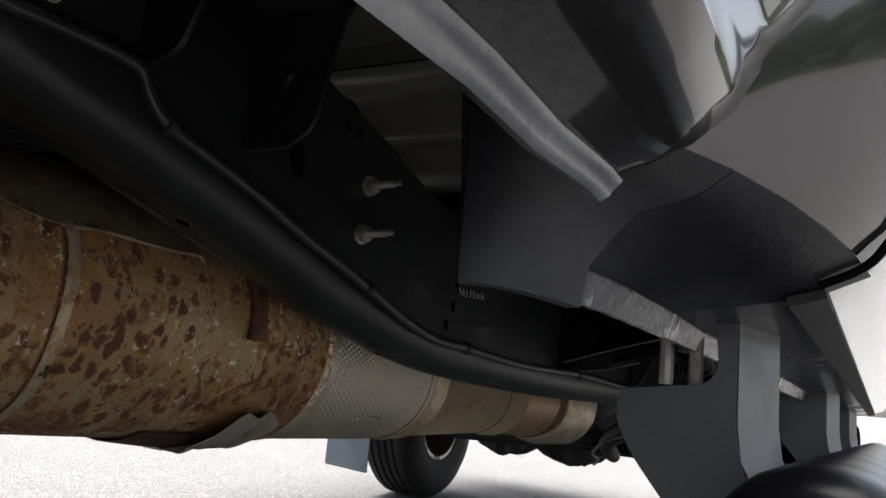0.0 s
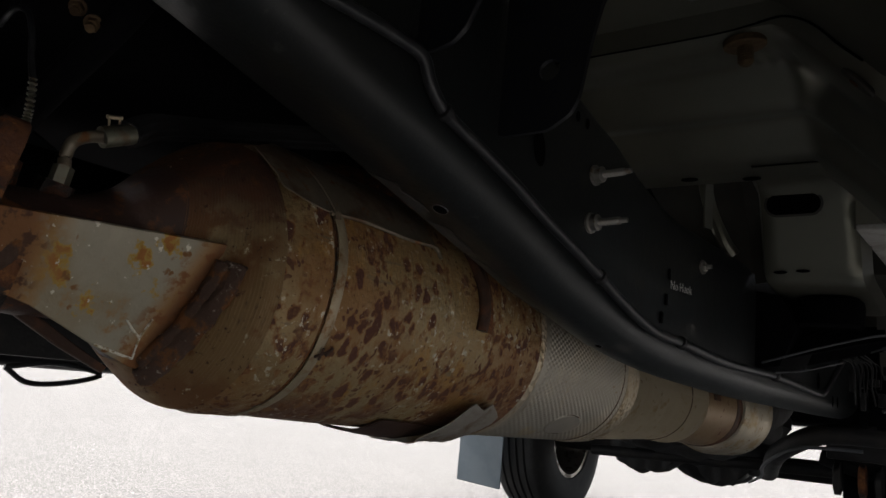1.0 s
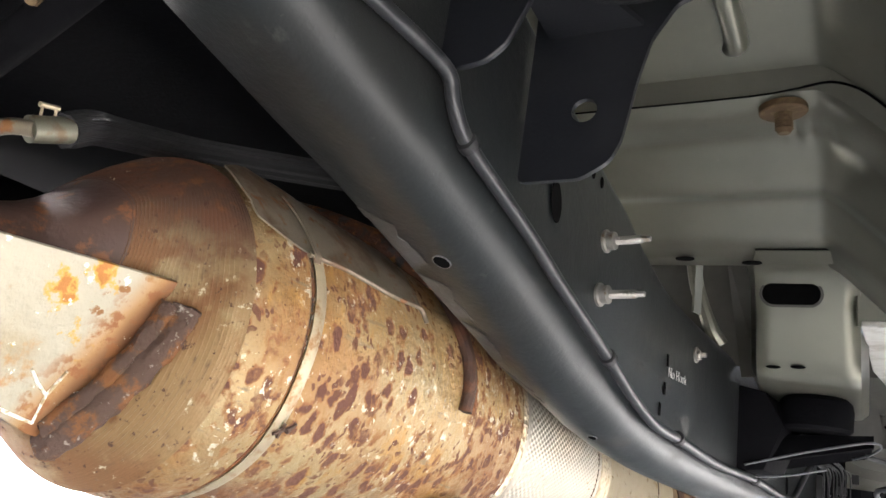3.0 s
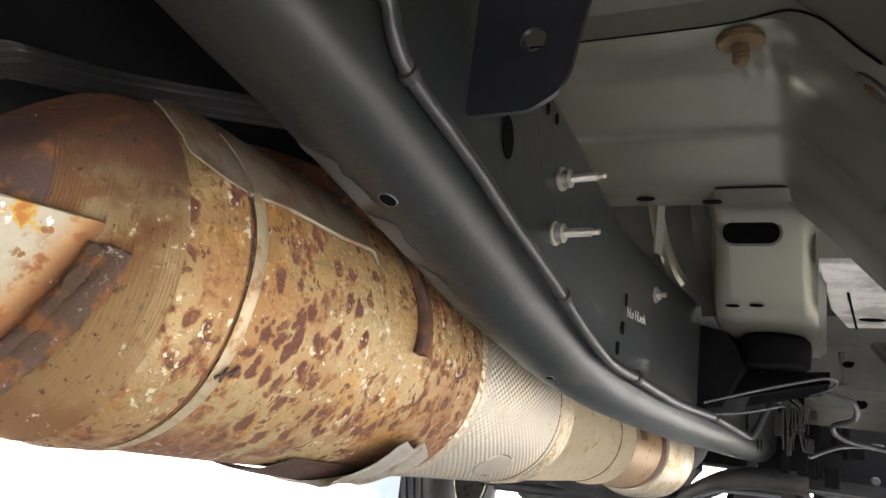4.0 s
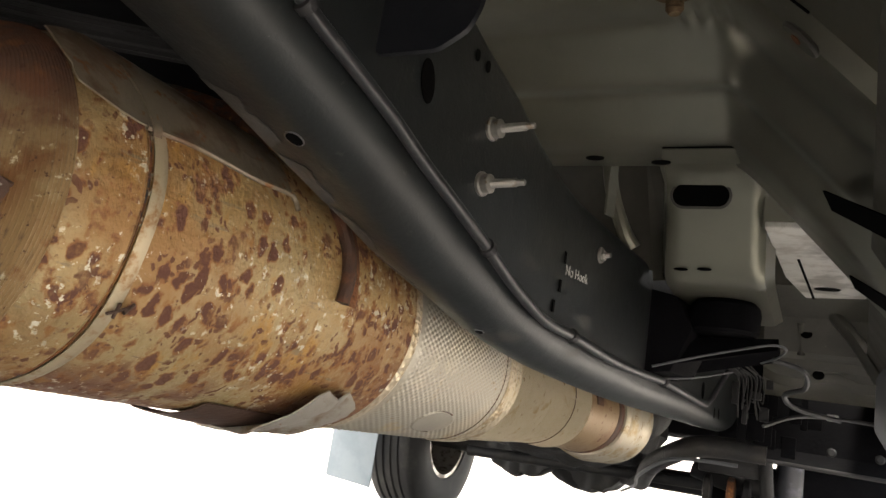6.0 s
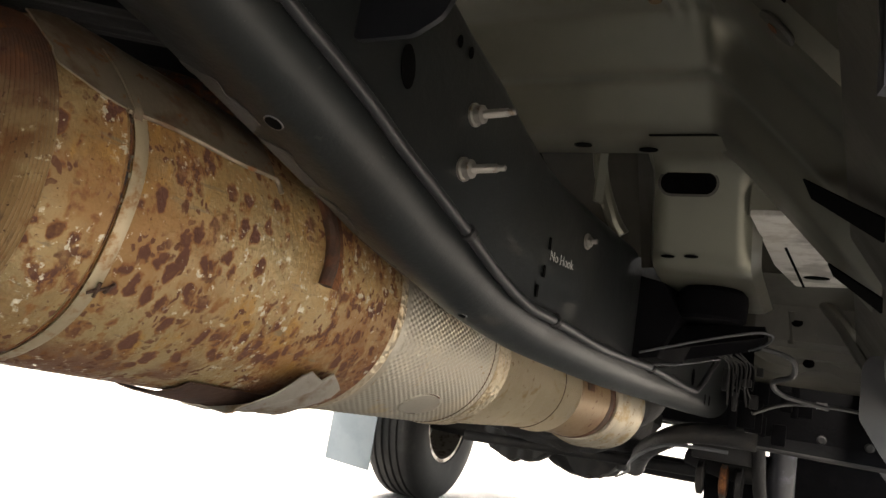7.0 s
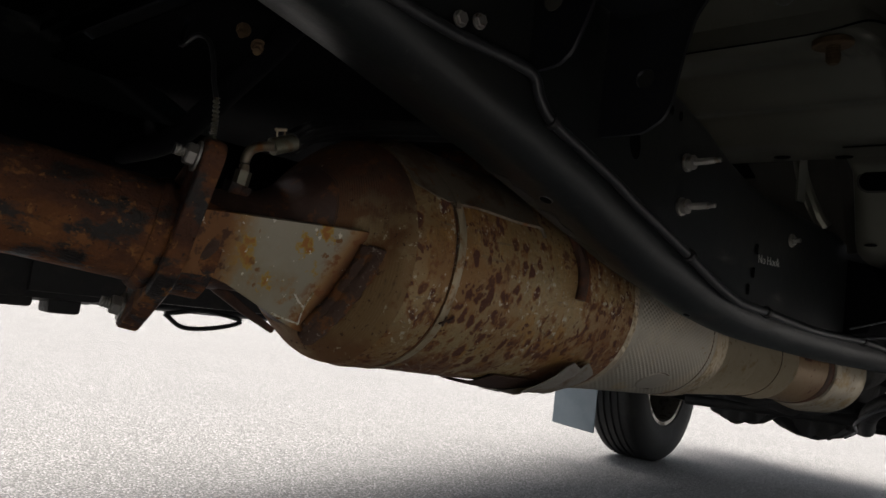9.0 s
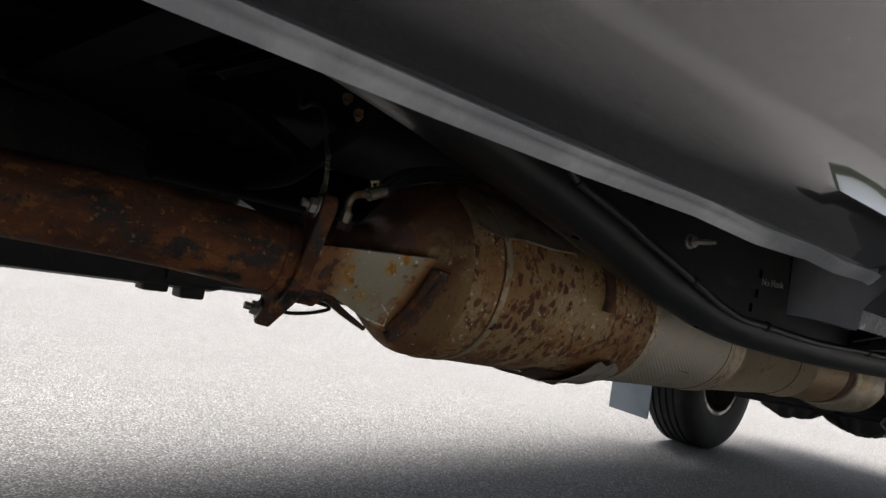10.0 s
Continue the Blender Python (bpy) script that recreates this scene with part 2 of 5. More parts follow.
RUBBER = material("weathered_rubber", (0.016, 0.016, 0.017), 0.75, 0.0, [
    ("noise", 12, 0.5, 0.7, (0.035, 0.034, 0.033), 0.85)], [("noise", 200, 0.0006)])
CABFLOOR = material("grey_green_primed_floor_steel", (0.235, 0.232, 0.185), 0.3, 0.62, [
    ("noise", 4, 0.42, 0.66, (0.2, 0.197, 0.157), 0.33),
    ("noise", 11, 0.42, 0.7, (0.215, 0.212, 0.172), 0.31),
    ("noise", 160, 0.68, 0.74, (0.3, 0.28, 0.23), 0.45)], [("noise", 40, 0.0002)], spec=0.6)
# darker copy of the cab floor steel, with the shade in its colour
CAB_SHADED = material("shaded_grey_green_cab_steel", (0.075, 0.072, 0.058), 0.42, 0.0, [
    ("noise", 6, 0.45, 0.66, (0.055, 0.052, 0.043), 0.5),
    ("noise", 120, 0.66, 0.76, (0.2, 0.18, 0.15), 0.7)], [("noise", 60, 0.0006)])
# light grey metal coloured near white, with the daylight on it painted in
DAYLIT_STEEL = material("daylit_support_steel", (0.82, 0.8, 0.75), 0.4, 0.0, [
    ("noise", 20, 0.46, 0.66, (0.6, 0.56, 0.5), 0.5), ("noise", 7, 0.52, 0.66, (0.42, 0.4, 0.36), 0.5)], [("noise", 60, 0.001)])
BOLT = material("zinc_plated_bolt", (0.36, 0.345, 0.315), 0.4, 0.7, [
    ("noise", 60, 0.56, 0.68, (0.26, 0.2, 0.14), 0.6)], [("noise", 260, 0.0006)])
RUST_BOLT = material("rusted_bolt", (0.115, 0.07, 0.034), 0.7, 0.3, [
    ("noise", 80, 0.48, 0.62, (0.17, 0.115, 0.055), 0.7)], [("noise", 200, 0.0003)])
PAINT = material("gloss_black_body_paint", (0.02, 0.02, 0.021), 0.1, 0.0, [
    ("noise", 3, 0.4, 0.7, (0.018, 0.017, 0.017), 0.14),
    ("noise", 260, 0.68, 0.78, (0.06, 0.057, 0.053), 0.4)], coat=1.0, spec=0.7)
# black hem coloured pale: the sky's sheen on the fold is in the base colour
HEM_SHEEN = material("black_hem_with_painted_sheen", (0.13, 0.135, 0.145), 0.28, 0.0, [
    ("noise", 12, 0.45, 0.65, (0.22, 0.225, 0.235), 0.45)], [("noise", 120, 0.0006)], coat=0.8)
CORNER = material("dull_black_corner_paint", (0.017, 0.018, 0.022), 0.3, 0.0, [
    ("noise", 9, 0.5, 0.66, (0.028, 0.03, 0.036), 0.42, (1, 0.5, 1)),
    ("noise", 150, 0.66, 0.74, (0.06, 0.057, 0.053), 0.5)], [("noise", 40, 0.001)], spec=0.3)
SCUFFED = material("scraped_rocker_flange", (0.05, 0.053, 0.06), 0.25, 0.3, [
    ("noise", 14, 0.5, 0.62, (0.14, 0.145, 0.155), 0.3, (1, 0.6, 1)),
    ("noise", 32, 0.56, 0.64, (0.42, 0.42, 0.42), 0.28, (1, 1, 0.6)),
    ("noise", 24, 0.6, 0.68, (0.015, 0.015, 0.018), 0.3)], [("noise", 40, 0.003)])
ROCKER_PAINT = material("scuffed_black_rocker_paint", (0.026, 0.029, 0.036), 0.26, 0.0, [
    ("noise", 10, 0.48, 0.62, (0.05, 0.054, 0.062), 0.4, (1, 0.4, 1)),
    ("noise", 22, 0.56, 0.66, (0.012, 0.013, 0.016), 0.18, (1, 0.5, 1)),
    ("noise", 120, 0.64, 0.74, (0.1, 0.1, 0.1), 0.6)], [("noise", 9, 0.001), ("noise", 300, 0.0001)], spec=0.3)
# blacker than any coating: the deep underbody shade is part of this colour
SHADE_BLACK = material("shade_black_underbody", (0.0035, 0.0035, 0.0045), 0.9, 0.0, [
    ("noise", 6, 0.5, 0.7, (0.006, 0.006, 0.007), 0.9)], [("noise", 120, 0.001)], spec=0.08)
STEP = material("grey_powder_coated_bracket", (0.082, 0.086, 0.093), 0.42, 0.0, [
    ("noise", 8, 0.46, 0.66, (0.07, 0.073, 0.08), 0.55)], [("noise", 400, 0.0004)])
STEP_TUBE = material("black_coated_step_tube", (0.007, 0.007, 0.009), 0.3, 0.0, [
    ("noise", 10, 0.5, 0.7, (0.012, 0.012, 0.014), 0.4)], [("noise", 12, 0.001)], spec=0.14)
FLAP = material("pale_grey_mud_flap", (0.19, 0.225, 0.25), 0.55, 0.0, [
    ("noise", 6, 0.45, 0.66, (0.16, 0.195, 0.22), 0.6)], [("noise", 160, 0.0006)])
CHROME = material("bright_aluminium_rim", (0.4, 0.385, 0.36), 0.38, 0.85, [
    ("noise", 14, 0.45, 0.62, (0.12, 0.1, 0.08), 0.6)], [("noise", 60, 0.0006)])
BRAID = material("braided_black_hose", (0.012, 0.012, 0.013), 0.5, 0.0, [
    ("X", 300, 0.6, 0.9, (0.035, 0.035, 0.036), 0.5), ("noise", 40, 0.5, 0.7, (0.025, 0.025, 0.025), 0.6)], [("X", 300, 0.001)], coord="UV")
BRASS = material("dull_olive_steel_fitting", (0.17, 0.165, 0.125), 0.42, 0.6, [
    ("noise", 60, 0.5, 0.66, (0.15, 0.115, 0.07), 0.6)], [("noise", 160, 0.0005)])
WHITE_MARK = material("white_paint_mark", (0.4, 0.4, 0.38), 0.7, 0.0, [("noise", 200, 0.5, 0.6, (0.2, 0.2, 0.2), 0.7)])
CHALK = material("white_paint_stroke", (0.72, 0.69, 0.6), 0.7, 0.0, [("noise", 110, 0.47, 0.55, (0.36, 0.27, 0.15), 0.7)])
HOLE = material("dark_hollow", (0.004, 0.004, 0.004), 0.95, spec=0.02)
BLUE_GREY = material("blue_grey_shock_body", (0.035, 0.037, 0.045), 0.4, 0.2, [("noise", 10, 0.5, 0.7, (0.1, 0.1, 0.13), 0.5)])
ASPHALT = material("pale_weathered_asphalt", (0.215, 0.205, 0.197), 0.85, 0.0, [
    ("noise", 1.3, 0.4, 0.7, (0.19, 0.181, 0.174), 0.9),
    ("stones", 130, 0.42, 0.12, (0.105, 0.1, 0.097), 0.95),
    ("stones", 130, 0.62, 0.88, (0.345, 0.33, 0.318), 0.75),
    ("cells", 130, 0.42, 0.62, (0.095, 0.09, 0.087), 0.95),
    ("noise", 60, 0.58, 0.68, (0.1, 0.096, 0.092), 0.9),
    ("cells", 90, 0.1, 0.05, (0.035, 0.033, 0.032), 0.9, (1, 1, 1), 40, 0.56, 0.62),
    ],
    [("cells", 130, 0.004), ("noise", 30, 0.004)])

# ---- building helpers ----
V = Vector


def thing(name, at, label, category, group=""):
    e = new(name)
    e.empty_display_size = 0.05
    e.location = at
    bpy.context.view_layer.update()
    return tagged(e, label, category, group)


def link(name, me, mat, parent=None, label="", angle=35):
    me.materials.clear()
    me.materials.append(mat)
    me.shade_smooth()
    me.set_sharp_from_angle(angle=radians(angle))
    ob = new(name, me)
    if parent:
        ob.parent = parent
        shift = V((0, 0, 0)) if parent.parent else parent.location
        ob.matrix_parent_inverse = Matrix.Translation(-shift)
    return tagged(ob, label)


def part(name, bm, mat, parent, label="", angle=35):
    me = bpy.data.meshes.new(name)
    bmesh.ops.recalc_face_normals(bm, faces=bm.faces)
    bm.to_mesh(me)
    bm.free()
    return link(name, me, mat, parent, label, angle)


def shape():
    return bmesh.new()


def loft(bm, rings, closed=True, caps=True):
    """Skin over rings of equal length, with a UV map in metres round and along."""
    uv = bm.loops.layers.uv.verify()
    made = [[bm.verts.new(p) for p in r] for r in rings]
    n = len(rings[0])
    along = 0.0
    for k in range(len(rings) - 1):
        step = (V(rings[k + 1][0]) - V(rings[k][0])).length
        around = 0.0
        for i in range(n if closed else n - 1):
            j = (i + 1) % n
            wide = (V(rings[k][j]) - V(rings[k][i])).length
            f = bm.faces.new((made[k][i], made[k][j], made[k + 1][j], made[k + 1][i]))
            for loop, c in zip(f.loops, ((around, along), (around + wide, along), (around + wide, along + step), (around, along + step))):
                loop[uv].uv = c
            around += wide
        along += step
    if caps and closed:
        bm.faces.new(list(reversed(made[0])))
        bm.faces.new(made[-1])
    return bm


def frame_of(d):
    d = V(d).normalized()
    side = d.cross(V((0, 0, 1)))
    if side.length < 1e-3:
        side = V((1, 0, 0))
    side.normalize()
    return side, side.cross(d).normalized(), d


def circle(c, d, r, n=32, squash=1.0):
    a, b, _ = frame_of(d)
    return [V(c) + r * (math.cos(2 * math.pi * i / n) * a + squash * math.sin(2 * math.pi * i / n) * b) for i in range(n)]


def smooth_path(points, per=6):
    p = [V(q) for q in points]
    p = [2 * p[0] - p[1]] + p + [2 * p[-1] - p[-2]]
    out = []
    for i in range(1, len(p) - 2):
        for s in range(per):
            t = s / per
            out.append(0.5 * (2 * p[i] + (p[i + 1] - p[i - 1]) * t + (2 * p[i - 1] - 5 * p[i] + 4 * p[i + 1] - p[i + 2]) * t * t + (3 * p[i] - p[i - 1] - 3 * p[i + 1] + p[i + 2]) * t ** 3))
    return out + [p[-2]]


def tube(bm, points, r, n=12, per=6, squash=1.0):
    path = smooth_path(points, per) if per > 1 else [V(q) for q in points]
    rings = []
    for i, q in enumerate(path):
        d = path[min(i + 1, len(path) - 1)] - path[max(i - 1, 0)]
        rad = r if isinstance(r, (int, float)) else r[0] + (r[1] - r[0]) * i / (len(path) - 1)
        rings.append(circle(q, d, rad, n, squash))
    return loft(bm, rings)


def prism(bm, poly, way):
    """A flat outline of 3D points thickened by the vector way, with a small bevel."""
    way = V(way)
    a = [bm.verts.new(V(p)) for p in poly]
    b = [bm.verts.new(V(p) + way) for p in poly]
    n = len(poly)
    bm.faces.new(a)
    bm.faces.new(list(reversed(b)))
    for i in range(n):
        bm.faces.new((a[i], b[i], b[(i + 1) % n], a[(i + 1) % n]))
    bmesh.ops.recalc_face_normals(bm, faces=bm.faces)
    return bm


def bevel(bm, width, segments=2):
    edges = [e for e in bm.edges if len(e.link_faces) == 2 and e.calc_face_angle(0) > 0.6]
    bmesh.ops.bevel(bm, geom=edges, offset=width, segments=segments, profile=0.6, affect="EDGES", clamp_overlap=True)
    return bm


def box(bm, lo, hi, width=0.004):
    (x0, y0, z0), (x1, y1, z1) = lo, hi
    prism(bm, [(x0, y0, z0), (x1, y0, z0), (x1, y1, z0), (x0, y1, z0)], (0, 0, z1 - z0))
    return bevel(bm, width) if width else bm


def rounded(poly, r, n=5):
    """Rounds the corners of a flat outline of 3D points."""
    out = []
    k = len(poly)
    for i in range(k):
        p, a, b = V(poly[i]), V(poly[i - 1]), V(poly[(i + 1) % k])
        rad = r[i] if isinstance(r, (list, tuple)) else r
        ra, rb = min(rad, (a - p).length * 0.48), min(rad, (b - p).length * 0.48)
        s, e = p + (a - p).normalized() * ra, p + (b - p).normalized() * rb
        for j in range(n + 1):
            t = j / n
            out.append((1 - t) ** 2 * s + 2 * t * (1 - t) * p + t * t * e)
    return out


def sheet(bm, rows, thick):
    """A thin curved sheet over rows of points, with thickness."""
    made = [[bm.verts.new(V(p)) for p in r] for r in rows]
    for k in range(len(rows) - 1):
        for i in range(len(rows[0]) - 1):
            bm.faces.new((made[k][i], made[k][i + 1], made[k + 1][i + 1], made[k + 1][i]))
    bmesh.ops.recalc_face_normals(bm, faces=bm.faces)
    bmesh.ops.solidify(bm, geom=bm.faces[:], thickness=thick)
    return bm


def bolt(bm, at, d, head=0.011, high=0.009, washer=0.015, shank=0.0, shank_r=0.005):
    """A hex head with its washer, and a threaded shank that stands out."""
    d = V(d).normalized()
    at = V(at)
    loft(bm, [circle(at, d, washer, 20), circle(at + d * 0.0025, d, washer, 20), circle(at + d * 0.003, d, washer * 0.92, 20)])
    loft(bm, [circle(at + d * 0.002, d, head, 6), circle(at + d * high * 0.85, d, head, 6), circle(at + d * high, d, head * 0.86, 6)])
    if shank:
        rings = []
        for i in range(int(shank / 0.0016)):
            rings.append(circle(at + d * (high + i * 0.0016), d, shank_r * (1.0 if i % 2 else 0.86), 12))
        loft(bm, rings)
    return bm


# ---- exhaust ----
AX = [(0.25, 0.118, 0.698), (0.59, 0.128, 0.724), (1.0, 0.168, 0.703), (1.4, 0.205, 0.672), (1.74, 0.275, 0.648), (1.95, 0.315, 0.637), (2.1, 0.345, 0.632)]


def axis_at(y):
    """The centre of the exhaust at a station along the truck."""
    ys = [a[0] for a in AX]
    return V((float(np.interp(y, ys, [a[1] for a in AX])), y, float(np.interp(y, ys, [a[2] for a in AX]))))


def on_can(y, degrees_up, r):
    a = radians(degrees_up)
    return axis_at(y) + V((r * math.cos(a), 0, r * math.sin(a)))


def can_rings(rows, n=72):
    """Rings across the truck's axis at rows of (y, radius)."""
    return [[on_can(y, 360.0 * i / n, r) for i in range(n)] for y, r in rows]


exhaust = thing("exhaust_filter", (0.13, 0.6, 0.57), "rust-spotted tan steel exhaust filter can hung under the truck", "exhaust")
R = 0.158


def dome_radius(y, deg):
    """The pressed end cone: full above and behind, flattened on the side that carries the gusset."""
    flat = float(np.interp(y, [0.258, 0.36, 0.42, 0.44, 0.452, 0.465, 0.48, 0.495, 0.51, 0.53], [0.056, 0.058, 0.061, 0.066, 0.072, 0.082, 0.097, 0.118, 0.139, 0.1515]))
    full = float(np.interp(y, [0.258, 0.33, 0.345, 0.352, 0.36, 0.38, 0.4, 0.42, 0.44, 0.46, 0.48, 0.5, 0.515, 0.53], [0.056, 0.058, 0.0605, 0.0585, 0.06, 0.062, 0.069, 0.081, 0.099, 0.118, 0.134, 0.146, 0.1505, 0.153]))
    share = float(np.interp(deg % 360, [0, 18, 50, 150, 230, 270, 310, 340, 360], [0, 0.1, 0.9, 0.9, 0.8, 0.75, 0.25, 0, 0]))
    return flat + (full - flat) * share


def dome_rings(ys, n=96):
    rings = []
    for y, groove in ys:
        rings.append([on_can(y, 360.0 * i / n, dome_radius(y, 360.0 * i / n) + groove) for i in range(n)])
    return rings


rows = [(0.258 + 0.0038 * i, 0.0) for i in range(51)] + [(0.452, 0.0)]
part("cone", loft(shape(), dome_rings(rows)), RIBBED, exhaust, "dark brown rusted cone behind the can")
rows = [(0.45 + i * 0.00077, 0.0008 if i % 3 == 0 else -0.0004) for i in range(96)]
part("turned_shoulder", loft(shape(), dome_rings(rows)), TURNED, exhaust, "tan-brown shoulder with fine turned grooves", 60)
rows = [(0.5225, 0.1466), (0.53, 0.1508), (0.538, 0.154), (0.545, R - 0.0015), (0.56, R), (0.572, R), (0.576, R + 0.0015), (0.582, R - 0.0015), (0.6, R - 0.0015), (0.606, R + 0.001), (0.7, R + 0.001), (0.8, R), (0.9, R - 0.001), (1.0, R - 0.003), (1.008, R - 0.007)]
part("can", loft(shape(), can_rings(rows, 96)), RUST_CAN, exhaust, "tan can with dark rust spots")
bm = shape()
rows = []
for k in range(4):
    ring = []
    for i in range(61):
        a = -96 + 152 * i / 60
        ring.append(on_can(0.583 + 0.0135 * k / 3 + 0.0015 * math.sin(a * 0.11), a, R + (0.0015 if k in (0, 3) else 0.003)))
    rows.append(ring)
part("strap", sheet(bm, rows, 0.0014), STRAP, exhaust, "pale tarnished strap round the can")
# thin dark tube that draws the gap's shadow along with its rust
bm = shape()
tube(bm, [on_can(0.5805 + 0.0015 * math.sin((-96 + 3 * i) * 0.11), -96 + 3 * i, R - 0.0005) for i in range(46)], 0.0011, 6, 1)
part("strap_gap", bm, RUST_DARK, exhaust, "dark line for the rusty gap and its shadow beside the strap")
bm = shape()
for a, b in (((-32, 0.586), (-29, 0.6)), ((-31, 0.6), (-27, 0.604)), ((-33, 0.594), (-28, 0.592))):
    tube(bm, [on_can(a[1], a[0], R + 0.005), on_can(b[1], b[0], R + 0.0055)], 0.0016, 6, 1)
part("strap_clip", bm, WELD, exhaust)
# curved rod with its slot at the front of the can
bm = shape()
tube(bm, [on_can(0.842 + 0.004 * math.sin(i), -5 + 9 * i, R + 0.004) for i in range(7)], 0.0085, 10)
part("welded_rod", bm, SHEET_DARK, exhaust, "dark crusted rod welded on the can")
bm = shape()
rows = [[on_can(0.851 + 0.018 * k, -5 + 5 * i, R + 0.0016) for i in range(11)] for k in range(2)]
part("rod_scar", sheet(bm, rows, 0.001), RUST_DARK, exhaust)
# thin sheet over the top of the can, its rear edge standing clear of the shoulder
rows = []
for i in range(22):
    a = 25.5 + 80 * (i / 21) ** 1.3
    y0 = float(np.interp(a, [25, 28, 32, 42, 51, 56, 64, 80, 110], [0.571, 0.535, 0.512, 0.505, 0.498, 0.512, 0.55, 0.58, 0.59])) + 0.002 * math.sin(a * 0.7)
    rows.append([on_can(y0 + (0.606 - y0) * k / 6, a, R + 0.004 + 0.003 * (1 - k / 6) ** 2) for k in range(7)])
part("lifted_sheet", sheet(shape(), rows, 0.0014), OLD_SHEET, exhaust, "lifted edge of a thin heat sheet")
bm = shape()
tube(bm, [on_can(0.575, 25.5, R + 0.004), on_can(0.629, 27, R + 0.004), on_can(0.705, 27, R + 0.004), on_can(0.75, 28.5, R + 0.004), on_can(0.762, 27.5, R + 0.003), on_can(0.766, 23.5, R + 0.002)], 0.0028, 8)
part("sheet_lip", bm, OLD_SHEET, exhaust)
rows = [[on_can(0.604 + 0.156 * k / 8, 27 + 2 * k / 8 + 8 * i, R + 0.0035) for i in range(11)] for k in range(9)]
part("top_sheet", sheet(shape(), rows, 0.0015), OLD_SHEET, exhaust)
rows = [[on_can(0.58 - 0.018 * i / 11 + 0.009 * k / 2, 23 + 2.2 * i, R + 0.0085 - 0.004 * (i < 1)) for i in range(12)] for k in range(3)]
part("strap_end", sheet(shape(), rows, 0.0014), OLD_SHEET, exhaust)
# torn sheet under the can
bm = shape()
rows = []
for k in range(12):
    y = 0.838 + 0.122 * k / 11
    start = float(np.interp(k, [0, 1, 2, 3, 9, 11], [-64, -52, -43, -40, -39, -47])) + 1.5 * math.sin(k * 1.9)
    rows.append([on_can(y + 0.006 * math.sin(i * 0.8) + 0.012 * i / 9, start - (100 + start) * i / 9, R + 0.006 + 0.016 * (1 - k / 11) * (1 - i / 9) + 0.003 * math.sin(k * 1.3 + i)) for i in range(10)])
part("torn_sheet", sheet(bm, rows, 0.0015), SHEET, exhaust, "torn grey heat sheet peeling off the can")
bm = shape()
rows = []
for k in range(10):
    y = 0.77 + 0.16 * k / 9
    rows.append([on_can(y, -62 - 6 * i, R + 0.004 + 0.005 * math.sin(math.pi * k / 9) * min(1, i / 3)) for i in range(8)])
part("hanging_sheet", sheet(bm, rows, 0.0015), SHEET_DARK, exhaust, "scorched brown sheet sagging below the can")
# triangular plate from the flange to the cone, with its weld


def on_plate(y, z, proud=0.0):
    """A spot on the outer face of the plate."""
    return V((0.193 + proud + 0.1094 * (y - 0.3762) + 0.3567 * (z - 0.6728), y, z))


G = [(0.483, 0.738), (0.484, 0.712), (0.475, 0.672), (0.461, 0.636), (0.446, 0.606), (0.43, 0.609), (0.405, 0.6185), (0.38, 0.6295), (0.35, 0.6425), (0.325, 0.653), (0.305, 0.658), (0.268, 0.659), (0.268, 0.7265), (0.31, 0.729)]
part("gusset_plate", bevel(prism(shape(), [on_plate(y, z) for y, z in G], (-0.006, 0.0007, 0.002)), 0.001, 1), GUSSET, exhaust, "silvery gusset plate with orange stains")
bm = shape()
bead = [on_plate(0.481, 0.72, 0.006), on_plate(0.479, 0.705, 0.009), on_plate(0.469, 0.67, 0.009), on_plate(0.456, 0.64, 0.007), on_plate(0.441, 0.612, 0.002)]
tube(bm, bead, 0.0085, 14)
tube(bm, [p + V((0.008, 0.011, 0.0)) for p in bead] + [bead[-1] + V((-0.006, 0.006, -0.012))], 0.0115, 12)
for v in bm.verts:
    v.co += 0.0022 * noise.noise_vector(v.co * 90) + 0.0024 * noise.noise_vector(v.co * 260)
part("weld_bead", bm, WELD, exhaust, "crusted weld bead")
bm = shape()
for line in (((0.391, 0.6268), (0.41, 0.6215), (0.4305, 0.6168)), ((0.4305, 0.6168), (0.43, 0.626), (0.4298, 0.6372), (0.436, 0.656)), ((0.4298, 0.6372), (0.42, 0.644), (0.4115, 0.6525))):
    tube(bm, [on_plate(y, z, 0.0006) for y, z in line], 0.0013, 6, 1)
for v in bm.verts:
    v.co += 0.0008 * noise.noise_vector(v.co * 220)
part("paint_stroke", bm, CHALK, exhaust, "white paint stroke on the plate")
# flaking crust where the plate meets the flange
rows = []
for i in range(9):
    ring = []
    for k in range(24):
        a = 2 * math.pi * k / 24
        r = (1 - i / 8) * (1 + 0.18 * noise.noise(V((math.cos(a) * 1.7, math.sin(a) * 1.7, 0.4))))
        ring.append(on_plate(0.2955 + 0.0085 * r * math.cos(a) + 0.006 * r * math.sin(a), 0.688 + 0.019 * r * math.sin(a), -0.001 + 0.0032 * (1 - r * r)))
    rows.append(ring)
part("rust_crust", loft(shape(), rows), WELD, exhaust, "dark flaking rust crust on the plate")
# flange with two bolts
fd = V((0.27, 0.95, -0.16)).normalized()
fc = V((0.125, 0.281, 0.695))
u = (V((0.0675, 0.0, 0.0825)) - fd * fd.dot(V((0.0675, 0.0, 0.0825)))).normalized()
w = fd.cross(u).normalized()
outline = []
